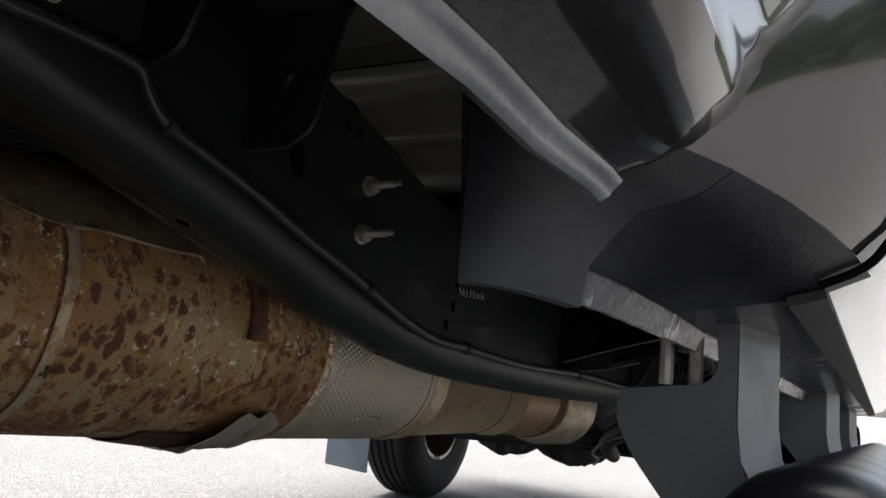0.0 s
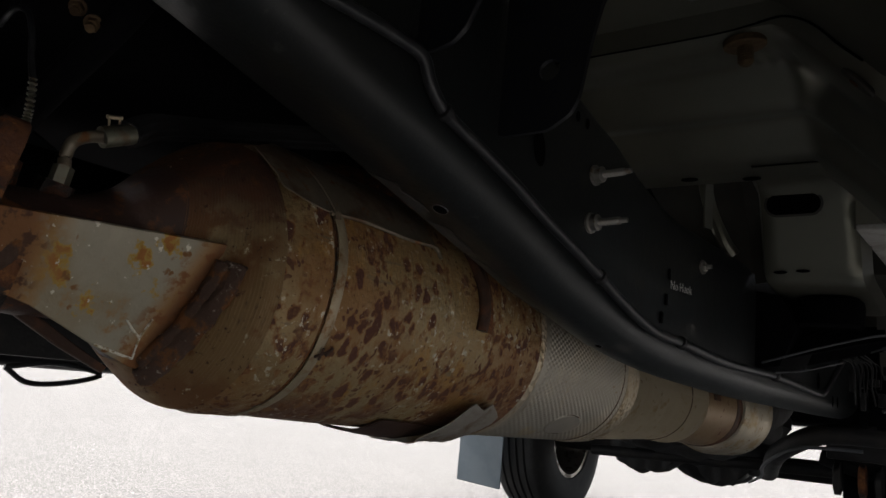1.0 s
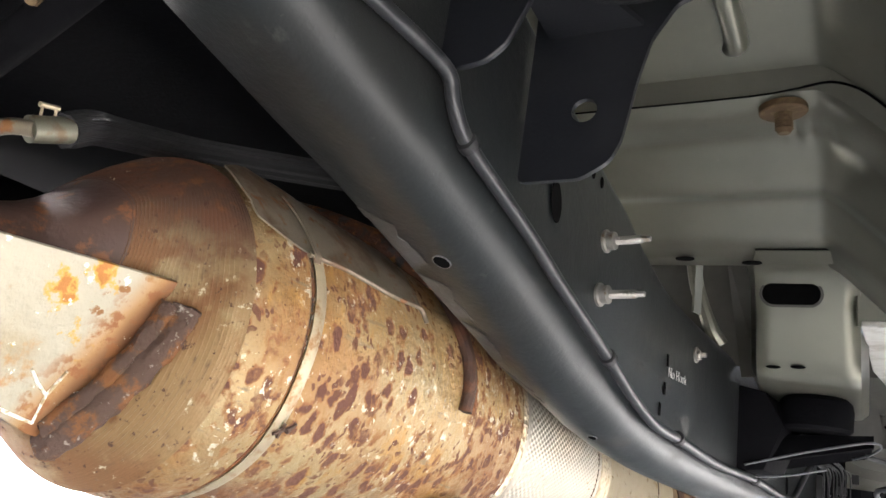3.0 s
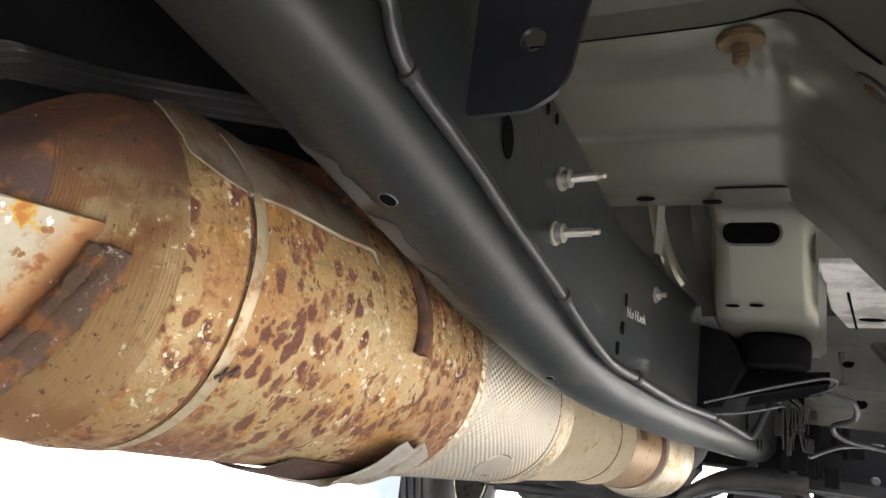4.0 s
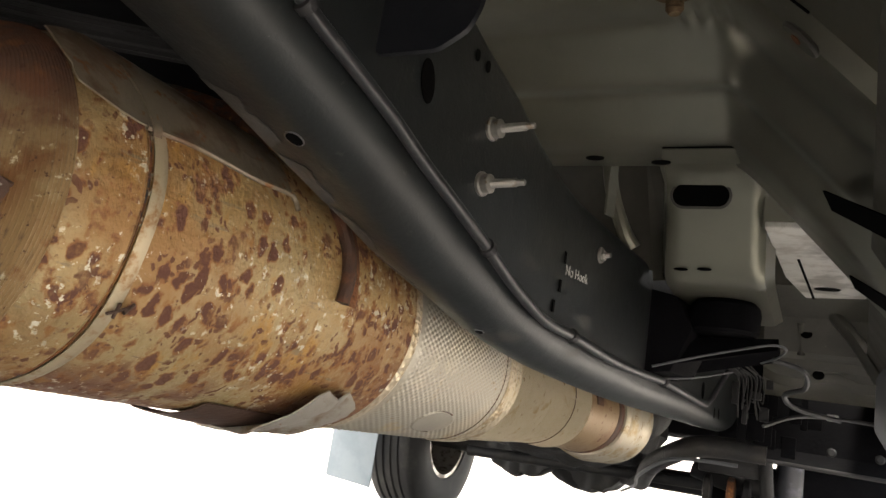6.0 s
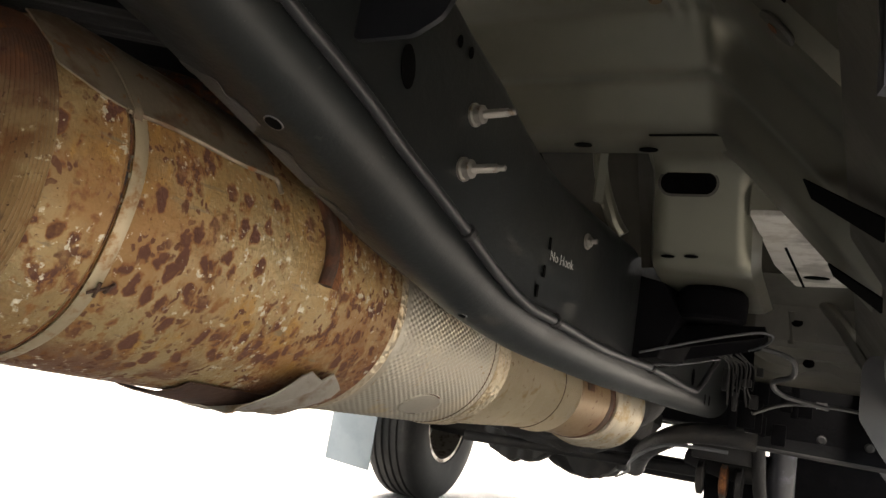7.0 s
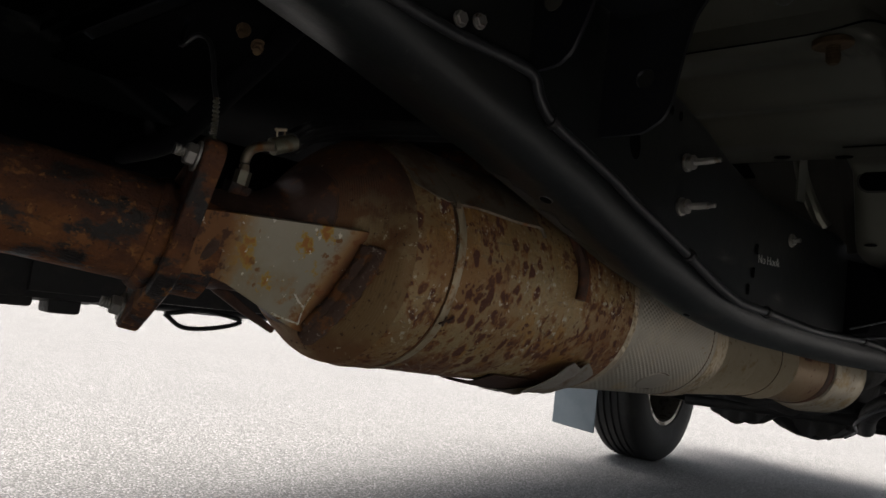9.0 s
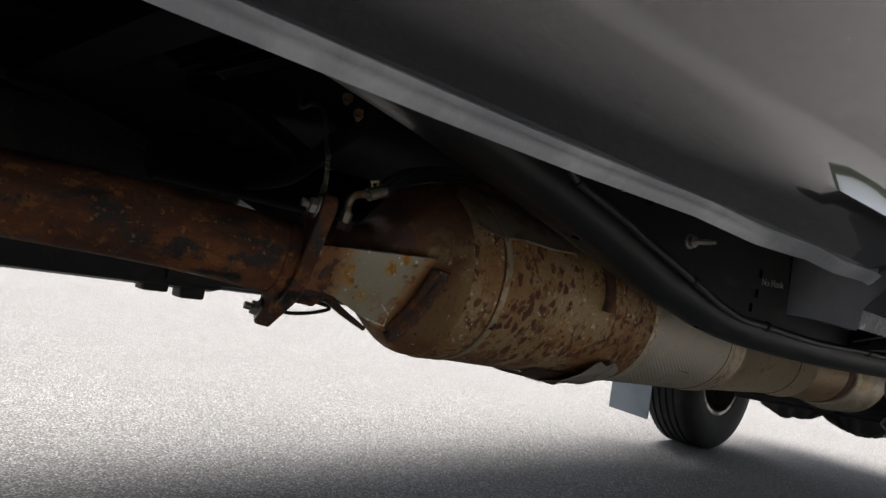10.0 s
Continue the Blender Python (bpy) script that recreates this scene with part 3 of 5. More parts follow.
for i in range(56):
    a = 2 * math.pi * i / 56
    c, s = math.cos(a), math.sin(a)
    if 0.108 * abs(c) + 0.023 > 0.07:
        du, dw = math.copysign(0.108, c) + 0.023 * c, 0.023 * s
    else:
        du, dw = 0.07 * c, 0.07 * s
    outline.append(fc - fd * 0.012 + u * du + w * dw)
bm = bevel(prism(shape(), outline, fd * 0.023), 0.002, 1)
flange = part("flange", bm, RUST_DARK, exhaust, "thick rusted two-bolt flange")
for k in (1, -1):
    bm = bolt(shape(), fc + u * 0.107 * k - fd * 0.0125, -fd, 0.0125, 0.013, 0.017, 0.014, 0.0065)
    part("flange_bolt", bm, BOLT, flange, "zinc bolt on the flange")
bm = shape()
pd = V((0.27, 0.96, 0.02)).normalized()
tube(bm, [fc + pd * 0.01, fc - pd * 0.06 + V((0, 0, 0.01)), fc - pd * 0.2 + V((0, 0, 0.026)), fc - pd * 0.38 + V((0, 0, 0.037)), fc - pd * 0.66 + V((0, 0, 0.05)), fc + V((-0.3, -1.0, 0.06)), fc + V((-0.35, -1.8, 0.06))], 0.0575, 40)
tail_pipe = part("tail_pipe", bm, RUST_DARK, exhaust, "flaking brown and black tail pipe")
loft_ring = [circle(fc - fd * (0.012 + 0.006 * i), fd, 0.058 + 0.006 * math.sin(math.pi * (i + 0.5) / 4), 40) for i in range(4)]
part("rust_collar", loft(shape(), [circle(fc + fd * t, fd, r, 40) for t, r in ((0.006, 0.064), (0.014, 0.06), (0.02, 0.058), (0.03, 0.0572), (0.045, 0.0565))]), RUST_DARK, exhaust, "orange rusted collar")
part("lower_gusset", bevel(prism(shape(), [V((0.112, 0.29, 0.66)), V((0.112, 0.345, 0.654)), V((0.112, 0.375, 0.644)), V((0.112, 0.41, 0.624)), V((0.112, 0.445, 0.606)), V((0.112, 0.44, 0.6)), V((0.112, 0.39, 0.622)), V((0.112, 0.345, 0.646)), V((0.112, 0.29, 0.652))], (0.006, 0, 0)), 0.001, 1), SHEET_DARK, exhaust, "scorched lower gusset under the cone")
part("pipe_weld", loft(shape(), loft_ring), RUST_DARK, exhaust)
# temperature sensor and its bent line
bm = shape()
tube(bm, [(0.128, 0.345, 0.735), (0.137, 0.35, 0.772)], 0.017, 8, 1)
tube(bm, [(0.112, 0.31, 0.735), (0.112, 0.316, 0.786)], 0.012, 8, 1)
part("sensor_boss", bm, RUST_DARK, exhaust, "rusted sensor boss")

# embossed sleeve: a lattice of raised diamonds on its open side, plain above
sleeve = [(1.006, 0.149), (1.02, 0.1515), (1.03, 0.1505), (1.05, 0.1495), (1.12, 0.1455), (1.2, 0.141), (1.28, 0.1365), (1.345, 0.132), (1.352, 0.133)]
rings = []
for k in range(200):
    y = 1.006 + 0.346 * k / 199
    base = float(np.interp(y, [a for a, _ in sleeve], [b for _, b in sleeve]))
    c = axis_at(y)
    ring = []
    for i in range(330):
        a = radians(-112 + 184 * i / 329) if i < 320 else radians(72 + 176 * (i - 319) / 11)
        p, q = a * 0.14 / 0.0043, (y - 1.006) / 0.007
        relief = 0.001 * math.cos(math.pi * p) * math.cos(math.pi * q) * min(1.0, max(0.0, (y - 1.03) / 0.01))
        da, dy = (a + radians(52)) / radians(11), (y - 1.2) / 0.05
        if da * da + dy * dy < 1:
            relief = 0.0015
        ring.append(c + V((math.cos(a) * (base + relief), 0, math.sin(a) * (base + relief))))
    rings.append(ring)
part("heat_sleeve", loft(shape(), rings), EMBOSSED, exhaust, "silver heat sleeve embossed with a diamond pattern", 80)
bm = shape()
tube(bm, [on_can(1.327, -112 + 6 * i, 0.1335) for i in range(30)], 0.0012, 5, 1)
part("sleeve_seam", bm, SHEET_DARK, exhaust)
part("sleeve_edge", loft(shape(), can_rings([(0.998, 0.1525), (1.004, 0.1545), (1.014, 0.1545), (1.02, 0.1525)], 96)), SLEEVE_EDGE, exhaust)
part("sleeve_edge", loft(shape(), can_rings([(1.345, 0.1335), (1.352, 0.135), (1.395, 0.131), (1.4, 0.127)], 96)), SLEEVE_EDGE, exhaust, "crimped end of the heat sleeve")
bm = shape()
ring = []
for i in range(29):
    a = 2 * math.pi * i / 28
    ring.append(on_can(1.2 + 0.05 * math.cos(a), -52 + 11 * math.sin(a), 0.1418 - 0.0003))
tube(bm, ring[5:24], 0.0011, 6, 1)
part("oval_rib", bm, SHEET_DARK, exhaust)
part("tan_pipe", loft(shape(), can_rings([(1.395, 0.126), (1.45, 0.121), (1.55, 0.112), (1.64, 0.103), (1.7, 0.099), (1.715, 0.102), (1.735, 0.102), (1.745, 0.098)], 72)), TAN_PIPE, exhaust, "golden heat-tinted pipe")
part("brown_pipe", loft(shape(), can_rings([(1.742, 0.096), (1.8, 0.096), (1.88, 0.097), (1.905, 0.098), (1.91, 0.094), (1.935, 0.094)], 72)), BROWN_PIPE, exhaust, "reddish-brown heat-stained pipe")
bm = shape()
rows = [[on_can(1.775 + 0.03 * k, 4 + 5 * i, 0.0985) for i in range(9)] for k in range(2)]
part("dark_tab", sheet(bm, rows, 0.002), SHEET_DARK, exhaust)
bm = shape()
tube(bm, [on_can(1.662, -112 + 6 * i, 0.1018) for i in range(30)], 0.0014, 5, 1)
part("cover_seam", bm, SHEET_DARK, exhaust)
part("rust_ring", loft(shape(), can_rings([(1.893, 0.0985), (1.897, 0.0995), (1.905, 0.0995), (1.909, 0.095), (1.935, 0.095)], 72)), SHEET_DARK, exhaust, "dark rusted gap behind the clamp")
clamp_rows = [(1.93, 0.101), (1.937, 0.108), (1.96, 0.109), (1.968, 0.114), (1.985, 0.114), (1.992, 0.109), (2.03, 0.109), (2.036, 0.113), (2.06, 0.113), (2.068, 0.1)]
part("band_clamp", loft(shape(), can_rings(clamp_rows, 72)), CLAMP, exhaust, "pale ribbed band clamp")
bm = shape()
tube(bm, [(0.335, 2.04, 0.634), (0.36, 2.2, 0.64), (0.37, 2.45, 0.68), (0.33, 2.75, 0.8), (0.3, 3.1, 0.9)], 0.07, 24)
part("down_pipe", bm, BLACK_DULL, exhaust)

# sensor hose
hose = thing("sensor_hose", (0.13, 0.35, 0.8), "braided black hose with an olive steel elbow on the exhaust", "hose")
bm = shape()
tube(bm, [(0.14, 0.352, 0.785), (0.139, 0.352, 0.8), (0.144, 0.354, 0.813), (0.156, 0.361, 0.819), (0.168, 0.371, 0.82)], 0.0062, 12)
part("elbow", bm, OLD_SHEET, hose, "bent olive steel elbow")
bm = shape()
tube(bm, [(0.137, 0.35, 0.765), (0.14, 0.352, 0.788)], 0.0098, 6, 1)
part("hex_nut", bm, BRASS, hose)
bm = shape()
tube(bm, [(0.164, 0.369, 0.82), (0.166, 0.398, 0.833)], 0.0105, 16, 2)
clamp = part("hose_clamp", bm, BRASS, hose, "worm-drive hose clamp")
bm = shape()
tube(bm, [(0.165, 0.37, 0.841), (0.165, 0.385, 0.845)], 0.0022, 8, 1)
tube(bm, [(0.165, 0.374, 0.83), (0.165, 0.372, 0.843)], 0.0012, 6, 1)
tube(bm, [(0.165, 0.384, 0.834), (0.165, 0.383, 0.846)], 0.0012, 6, 1)
part("clamp_screw", bm, STRAP, clamp)
bm = shape()
tube(bm, [(0.165, 0.394, 0.831), (0.15, 0.425, 0.851), (0.122, 0.475, 0.872), (0.114, 0.56, 0.897), (0.174, 0.65, 0.914), (0.28, 0.76, 0.93), (0.36, 0.9, 0.97)], 0.0125, 22)
bm.normal_update()
for i, v in enumerate(bm.verts):
    v.co += v.normal * (0.0 if i % 2 else -0.0022)
part("braided_hose", bm, BRAID, hose, "", 20)

wire = thing("sensor_wire", (0.14, 0.33, 0.8), "thin coiled sensor wire rising from the exhaust", "wire")
bm = shape()
tube(bm, [(0.112, 0.316, 0.782), (0.101, 0.327, 0.824)], 0.0055, 6, 1)
part("sensor_plug", bm, BRASS, wire)
bm = shape()
path = smooth_path([(0.101, 0.327, 0.822), (0.097, 0.33, 0.842), (0.09, 0.331, 0.876)], 24)
rings = [circle(p, (0, 0, 1), 0.0026 + (0.0019 if i % 4 < 2 else 0), 10) for i, p in enumerate(path)]
loft(bm, rings)
part("spring_sleeve", bm, BRASS, wire)
bm = shape()
tube(bm, [(0.09, 0.331, 0.874), (0.079, 0.33, 0.9), (0.07, 0.33, 0.927), (0.052, 0.33, 0.954), (0.02, 0.33, 0.967), (-0.06, 0.35, 0.975), (-0.15, 0.4, 1.05)], 0.0034, 8)
part("lead", bm, LINE, wire)

# ---- frame rail ----
YS = [-2.6, -1.2, -0.5, -0.1, 0.2, 0.35, 0.48, 0.552, 0.673, 0.843, 0.93, 0.997, 1.07, 1.195, 1.477, 2.1, 3.0, 4.4]
ZB = [1.04, 1.04, 1.03, 1.0, 0.945, 0.905, 0.866, 0.845, 0.802, 0.738, 0.709, 0.69, 0.678, 0.667, 0.652, 0.64, 0.64, 0.64]


def web_x(y):
    return 0.447 + 0.134 * (y - 0.86) if y < 2.5 else 0.667 + 0.02 * (y - 2.5)


def rail_z(y):
    return float(np.interp(y, YS, ZB))


def rail_top(y):
    return rail_z(y) + float(np.interp(y, [0.6, 0.9, 1.1, 1.4], [0.27, 0.275, 0.245, 0.25]))


def rail_rings(sign=1.0, shift=0.0):
    rings = []
    ys = []
    for a, b in zip(YS[:-1], YS[1:]):
        n = max(1, int((b - a) / 0.05)) if 0 < a < 2.2 else 3
        ys += [a + (b - a) * i / n for i in range(n)]
    ys.append(YS[-1])
    zs = [rail_z(y) for y in ys]
    for _ in range(2):
        zs = [zs[0]] + [(zs[i - 1] + 2 * zs[i] + zs[i + 1]) / 4 for i in range(1, len(zs) - 1)] + [zs[-1]]
    for y, zb in zip(ys, zs):
        xw, zt = web_x(y), zb + rail_top(y) - rail_z(y)
        prof = []
        wide = 0.1
        rad = 0.045
        lip = float(np.interp(y, [0.5, 0.7, 0.8, 0.9, 1.06, 1.24, 1.5, 1.9], [0.009, 0.009, 0.017, 0.022, 0.026, 0.032, 0.034, 0.02]))
        wide = float(np.interp(y, [0.45, 0.7], [0.108, 0.1]))
        for off in (0.0, 0.006):
            side = [(xw - wide, zb + lip + off), (xw - wide + 0.012, zb + 0.64 * lip + off), (xw - wide + 0.026, zb + 0.3 * lip + off), (xw - wide + 0.042, zb + 0.06 * lip + off)]
            for i in range(11):
                a = -math.pi / 2 + math.pi / 2 * i / 10
                side.append((xw - rad + (rad - off) * math.cos(a), zb + rad + (rad - off) * math.sin(a)))
            for i in range(7):
                a = math.pi / 2 * i / 6
                side.append((xw - 0.03 + (0.03 - off) * math.cos(a), zt - 0.03 + (0.03 - off) * math.sin(a)))
            side.append((xw - wide, zt - off))
            prof += side if off == 0.0 else list(reversed(side))
        rings.append([V((shift + sign * x, y, z)) for x, z in prof])
    return rings


rail = thing("frame_rail", (0.45, 0.9, 0.73), "satin black steel truck frame rail with a dusty bottom flange", "frame rail")
all_rings = rail_rings()
cut_at = next(i for i, r in enumerate(all_rings) if r[0].y > -0.11)
part("channel", loft(shape(), all_rings[cut_at:]), FRAME, rail)
# same rail, coloured near-black here to keep a bright streak off it
part("rear_channel", loft(shape(), all_rings[:cut_at + 1]), SHADE_BLACK, rail, "rear of the rail coloured near-black against its highlight")
# ragged films of dried dust along the bottom flange
body = bmesh.new()
loft(body, all_rings[cut_at:])
rail_tree = BVHTree.FromBMesh(body)
body.free()


def under_rail(x, y, gap=0.001):
    """The underside of the rail's bottom flange at a place in plan."""
    hit = rail_tree.ray_cast(V((x, y, 0.3)), V((0, 0, 1)))
    if not hit[0]:
        return under_rail(x + 0.002, y, gap)
    return V((x, y, hit[0].z - gap))


for k, (y0, y1) in enumerate(((0.585, 0.668), (0.676, 0.75), (0.754, 0.83), (0.836, 0.92))):
    rows = []
    for i in range(26):
        s = i / 25
        y = y0 + (y1 - y0) * s
        wide = 0.1 + 0.008 * (y < 0.6)
        deep = (0.022 + 0.014 * noise.noise(V((y * 30, k, 0))) + 0.006 * noise.noise(V((y * 140, k, 3)))) * min(1, 6 * s, 6 * (1 - s)) + 0.003
        rows.append([under_rail(web_x(y) - wide + 0.003 + deep * j / 5, y) for j in range(6)])
    part("dust_film", sheet(shape(), rows, 0.0004), FRAME_DUSTY, rail, "grey film of dried dust on the flange")


def on_web(y, z, out=0.0):
    return V((web_x(y) + out, y, z))


for k, (y, z) in enumerate(((0.865, 0.843), (0.87, 0.908))):
    stud = shape()
    d = V((1, -0.134, 0)).normalized()
    at = on_web(y, z)
    loft(stud, [circle(at, d, 0.0135, 24), circle(at + d * 0.003, d, 0.0135, 24), circle(at + d * 0.004, d, 0.0105, 24), circle(at + d * 0.012, d, 0.0105, 24), circle(at + d * 0.0135, d, 0.0075, 24)])
    rings = [circle(at + d * (0.012 + i * 0.0012), d, 0.0052 if i % 2 else 0.0045, 12) for i in range(27)]
    rings += [circle(at + d * 0.045, d, 0.0036, 12), circle(at + d * 0.052, d, 0.0036, 12), circle(at + d * 0.0535, d, 0.0026, 12)]
    loft(stud, rings)
    part("threaded_stud", stud, BOLT, rail, "zinc threaded stud standing out of the web")
for y, z in ((0.417, 0.953), (0.443, 0.96)):
    part("web_bolt", bolt(shape(), on_web(y, z, 0.006), (1, -0.134, 0), 0.0075, 0.007, 0.009), BOLT, rail, "dull zinc bolt head on the web")
sb = bolt(shape(), on_web(1.215, 0.852), (1, -0.134, 0), 0.008, 0.008, 0.012, 0.01, 0.004)
part("small_bolt", sb, BOLT, rail)


def web_patch(name, pts, mat, out=0.0015, thick=0.001):
    poly = [on_web(y, z, out) for y, z in pts]
    part(name, prism(shape(), poly, V((thick, 0, 0))), mat, rail)


def ellipse(y, z, ry, rz, n=20, turn=0.0):
    c, s = math.cos(turn), math.sin(turn)
    return [(y + c * ry * math.cos(2 * math.pi * i / n) - s * rz * math.sin(2 * math.pi * i / n), z + s * ry * math.cos(2 * math.pi * i / n) + c * rz * math.sin(2 * math.pi * i / n)) for i in range(n)]


web_patch("web_hole", ellipse(0.742, 0.905, 0.011, 0.022, turn=0.2), HOLE)
web_patch("web_hole", ellipse(0.819, 0.971, 0.004, 0.007), HOLE)
web_patch("web_hole", ellipse(0.842, 0.969, 0.004, 0.007), HOLE)
for y, z in ((1.093, 0.818), (1.087, 0.779), (1.074, 0.75)):
    web_patch("web_slot", [(y - 0.003, z - 0.008), (y + 0.003, z - 0.008), (y + 0.003, z + 0.008), (y - 0.003, z + 0.008)], HOLE)
web_patch("web_slot", ellipse(1.847, 0.715, 0.01, 0.018), HOLE)
for y in (1.96, 2.0):
    web_patch("web_slot", ellipse(y, 0.676, 0.005, 0.012), HOLE)

# lettering on the web
fc_curve = bpy.data.curves.new("lettering", "FONT")
fc_curve.body, fc_curve.size, fc_curve.extrude = "No Hook", 0.0195, 0.0003
lettering = new("lettering", fc_curve)
bpy.context.view_layer.update()
me = bpy.data.meshes.new_from_object(lettering)
bpy.data.objects.remove(lettering)
tilt = Matrix.Rotation(radians(2), 4, "Z")
across = V((0.134, 1, 0)).normalized()
upward = V((0, 0, 1))
outward = across.cross(upward)
basis = Matrix((across, upward, outward)).transposed().to_4x4()
me.transform(Matrix.Translation(on_web(1.1, 0.797, 0.0012)) @ basis @ tilt)
link("lettering", me, WHITE_MARK, rail, "white stencilled lettering")

# holes in the bottom flange
for y, off, rr in ((0.65, 0.054, 0.0085), (0.985, 0.045, 0.0055)):
    rim = shape()
    tube(rim, [under_rail(web_x(y) - off + rr * math.cos(2 * math.pi * i / 20), y + rr * math.sin(2 * math.pi * i / 20), 0.0002) for i in range(21)], 0.0009, 6, 1)
    part("hole_rim", rim, STEP, rail)
    poly = [under_rail(web_x(y) - off + rr * math.cos(2 * math.pi * i / 20), y + rr * math.sin(2 * math.pi * i / 20), 0.0003) for i in range(20)]
    part("flange_hole", prism(shape(), poly, V((0, 0, -0.0006))), HOLE, rail)

# brake line with its clips
line = thing("brake_line", (0.47, 0.9, 0.76), "black brake line clipped along the frame rail", "pipe")
bm = shape()
pts = [(0.2, 0.98, 0.014), (0.3, 0.945, 0.014), (0.395, 0.934, 0.012), (0.441, 0.933, 0.012), (0.493, 0.932, 0.012), (0.528, 0.927, 0.012), (0.542, 0.905, 0.012), (0.567, 0.884, 0.012), (0.634, 0.862, 0.012), (0.691, 0.843, 0.012), (0.746, 0.821, 0.012), (0.807, 0.8, 0.012), (0.877, 0.775, 0.012), (0.941, 0.75, 0.012), (1.011, 0.729, 0.012), (1.06, 0.722, 0.012), (1.118, 0.719, 0.012), (1.276, 0.706, 0.012), (1.4, 0.703, 0.012), (1.53, 0.702, 0.012), (1.7, 0.692, 0.012), (1.822, 0.686, 0.012), (1.86, 0.7, 0.016), (1.88, 0.74, 0.03), (1.9, 0.79, 0.05)]
tube(bm, [on_web(y, z, o) for y, z, o in pts], 0.0068, 12, 4)
part("pipe", bm, LINE, line)
for y, z in ((0.567, 0.884), (0.877, 0.775), (1.118, 0.719), (1.53, 0.702)):
    d = V((0.134, 1, -0.3))
    at = on_web(y, z, 0.012)
    clip = shape()
    loft(clip, [circle(at - d * 0.005, d, 0.0076, 14), circle(at - d * 0.004, d, 0.0094, 14), circle(at + d * 0.004, d, 0.0094, 14), circle(at + d * 0.005, d, 0.0076, 14)])
    part("clip", clip, RUBBER, line)

# ---- cab mount bracket at the rear of the cab ----
bracket = thing("cab_mount_bracket", (0.48, 0.66, 0.89), "matt black cab mount bracket welded on the frame rail", "bracket")
yb = 0.665
plate = [(0.425, 0.89), (0.484, 0.891), (0.509, 0.906), (0.518, 0.925), (0.528, 0.984), (0.538, 1.025), (0.559, 1.059), (0.589, 1.069), (0.61, 1.094), (0.425, 1.12)]
poly = rounded([V((x, yb, z)) for x, z in plate], 0.006, 2)
seam_at = min(range(len(poly)), key=lambda i: (poly[i] - V((0.425, yb, 0.95))).length)
ring = [V((0.482 - 0.012 * math.cos(2 * math.pi * i / 24), yb, 0.9585 + 0.012 * math.sin(2 * math.pi * i / 24))) for i in range(25)]
poly = poly[:seam_at + 1] + ring + poly[seam_at:]
part("front_plate", prism(shape(), poly, V((0, -0.006, 0))), BLACK_PLATE, bracket, "black plate with a round drain hole through it")
rear = [(0.4, 0.934), (0.425, 0.933), (0.444, 0.936), (0.46, 0.949), (0.475, 0.984), (0.486, 1.018), (0.51, 1.1), (0.395, 1.1)]
poly = rounded([V((x, 0.53, z)) for x, z in rear], 0.006, 2)
part("rear_plate", bevel(prism(shape(), poly, V((0, 0.006, 0))), 0.0012, 1), BLACK_PLATE, bracket)
bm = shape()
prism(bm, [V((0.44, 0.537, 1.04)), V((0.48, 0.537, 1.04)), V((0.53, 0.659, 1.04)), V((0.44, 0.659, 1.04))], V((0, 0, 0.006)))
part("shelf", bm, BLACK_PLATE, bracket)
for x, z, y, s in ((0.43, 1.012, 0.5285, -1),):
    poly = [V((x + 0.012 * math.cos(2 * math.pi * i / 20), y, z + 0.012 * math.sin(2 * math.pi * i / 20))) for i in range(20)]
    part("drain_hole", prism(shape(), poly, V((0, 0.0012 * s, 0))), CAB_SHADED, bracket)
bm = shape()
loft(bm, [circle((0.545, 0.58, 1.05), (0.1, 0.35, -1), r, 32) for r in (0.05,)] + [circle((0.547, 0.587, 1.03), (0.1, 0.35, -1), r, 32) for r in (0.05, 0.04)] + [circle((0.546, 0.583, 1.04), (0.1, 0.35, -1), 0.036, 32)])
part("bushing_cup", bm, BLACK_DULL, bracket)
bm = bolt(shape(), (0.546, 0.583, 1.04), (0.1, 0.35, -1), 0.012, 0.014, 0.026)
part("mount_bolt", bm, BOLT, bracket, "pale zinc mount bolt and washer")

# ---- cab ----
cab = thing("truck_cab", (0.7, 1.6, 0.75), "gloss black truck cab with a grey-green steel floor", "truck cab")
X0 = -1.32


def floor_rows(prof, xs, bend=None):
    return [[V((x, y + (bend(x, y)[0] if bend else 0), z + (bend(x, y)[1] if bend else 0))) for y, z in prof] for x in xs]


# floor with its rear cross roll, ending in the sill at the side
prof = [(0.43, 1.16), (0.6, 1.115), (0.78, 1.1), (0.83, 1.085), (0.838, 1.06), (0.845, 1.056), (0.87, 1.0553), (0.882, 1.0562), (0.9, 1.0592), (0.92, 1.0634), (0.94, 1.0678), (0.955, 1.0703), (0.965, 1.0705), (0.975, 1.0675), (0.985, 1.062), (0.997, 1.054), (1.009, 1.0455), (1.02, 1.0385), (1.03, 1.0345), (1.038, 1.0335), (1.048, 1.0347), (1.06, 1.0372), (1.072, 1.0392), (1.08, 1.0392), (1.088, 1.0365), (1.097, 1.031), (1.107, 1.0225), (1.117, 1.0135), (1.127, 1.0065), (1.14, 1.0025), (1.17, 1.0015), (1.2, 1.002), (1.25, 1.003), (1.256, 1.008), (1.258, 1.02)]

def sill_drop(x, y):
    s = max(0.0, x - 0.66)
    drop = 1.14 * (math.sqrt(s * s + 0.0004) - 0.02) if s else 0.0
    fold = 0.0022 * math.sin((x - 0.62) * 2 * math.pi / 0.017) * math.exp(-((y - 0.935) / 0.03) ** 2) if 0.618 < x < 0.69 else 0.0
    return (0.0, -drop + fold)


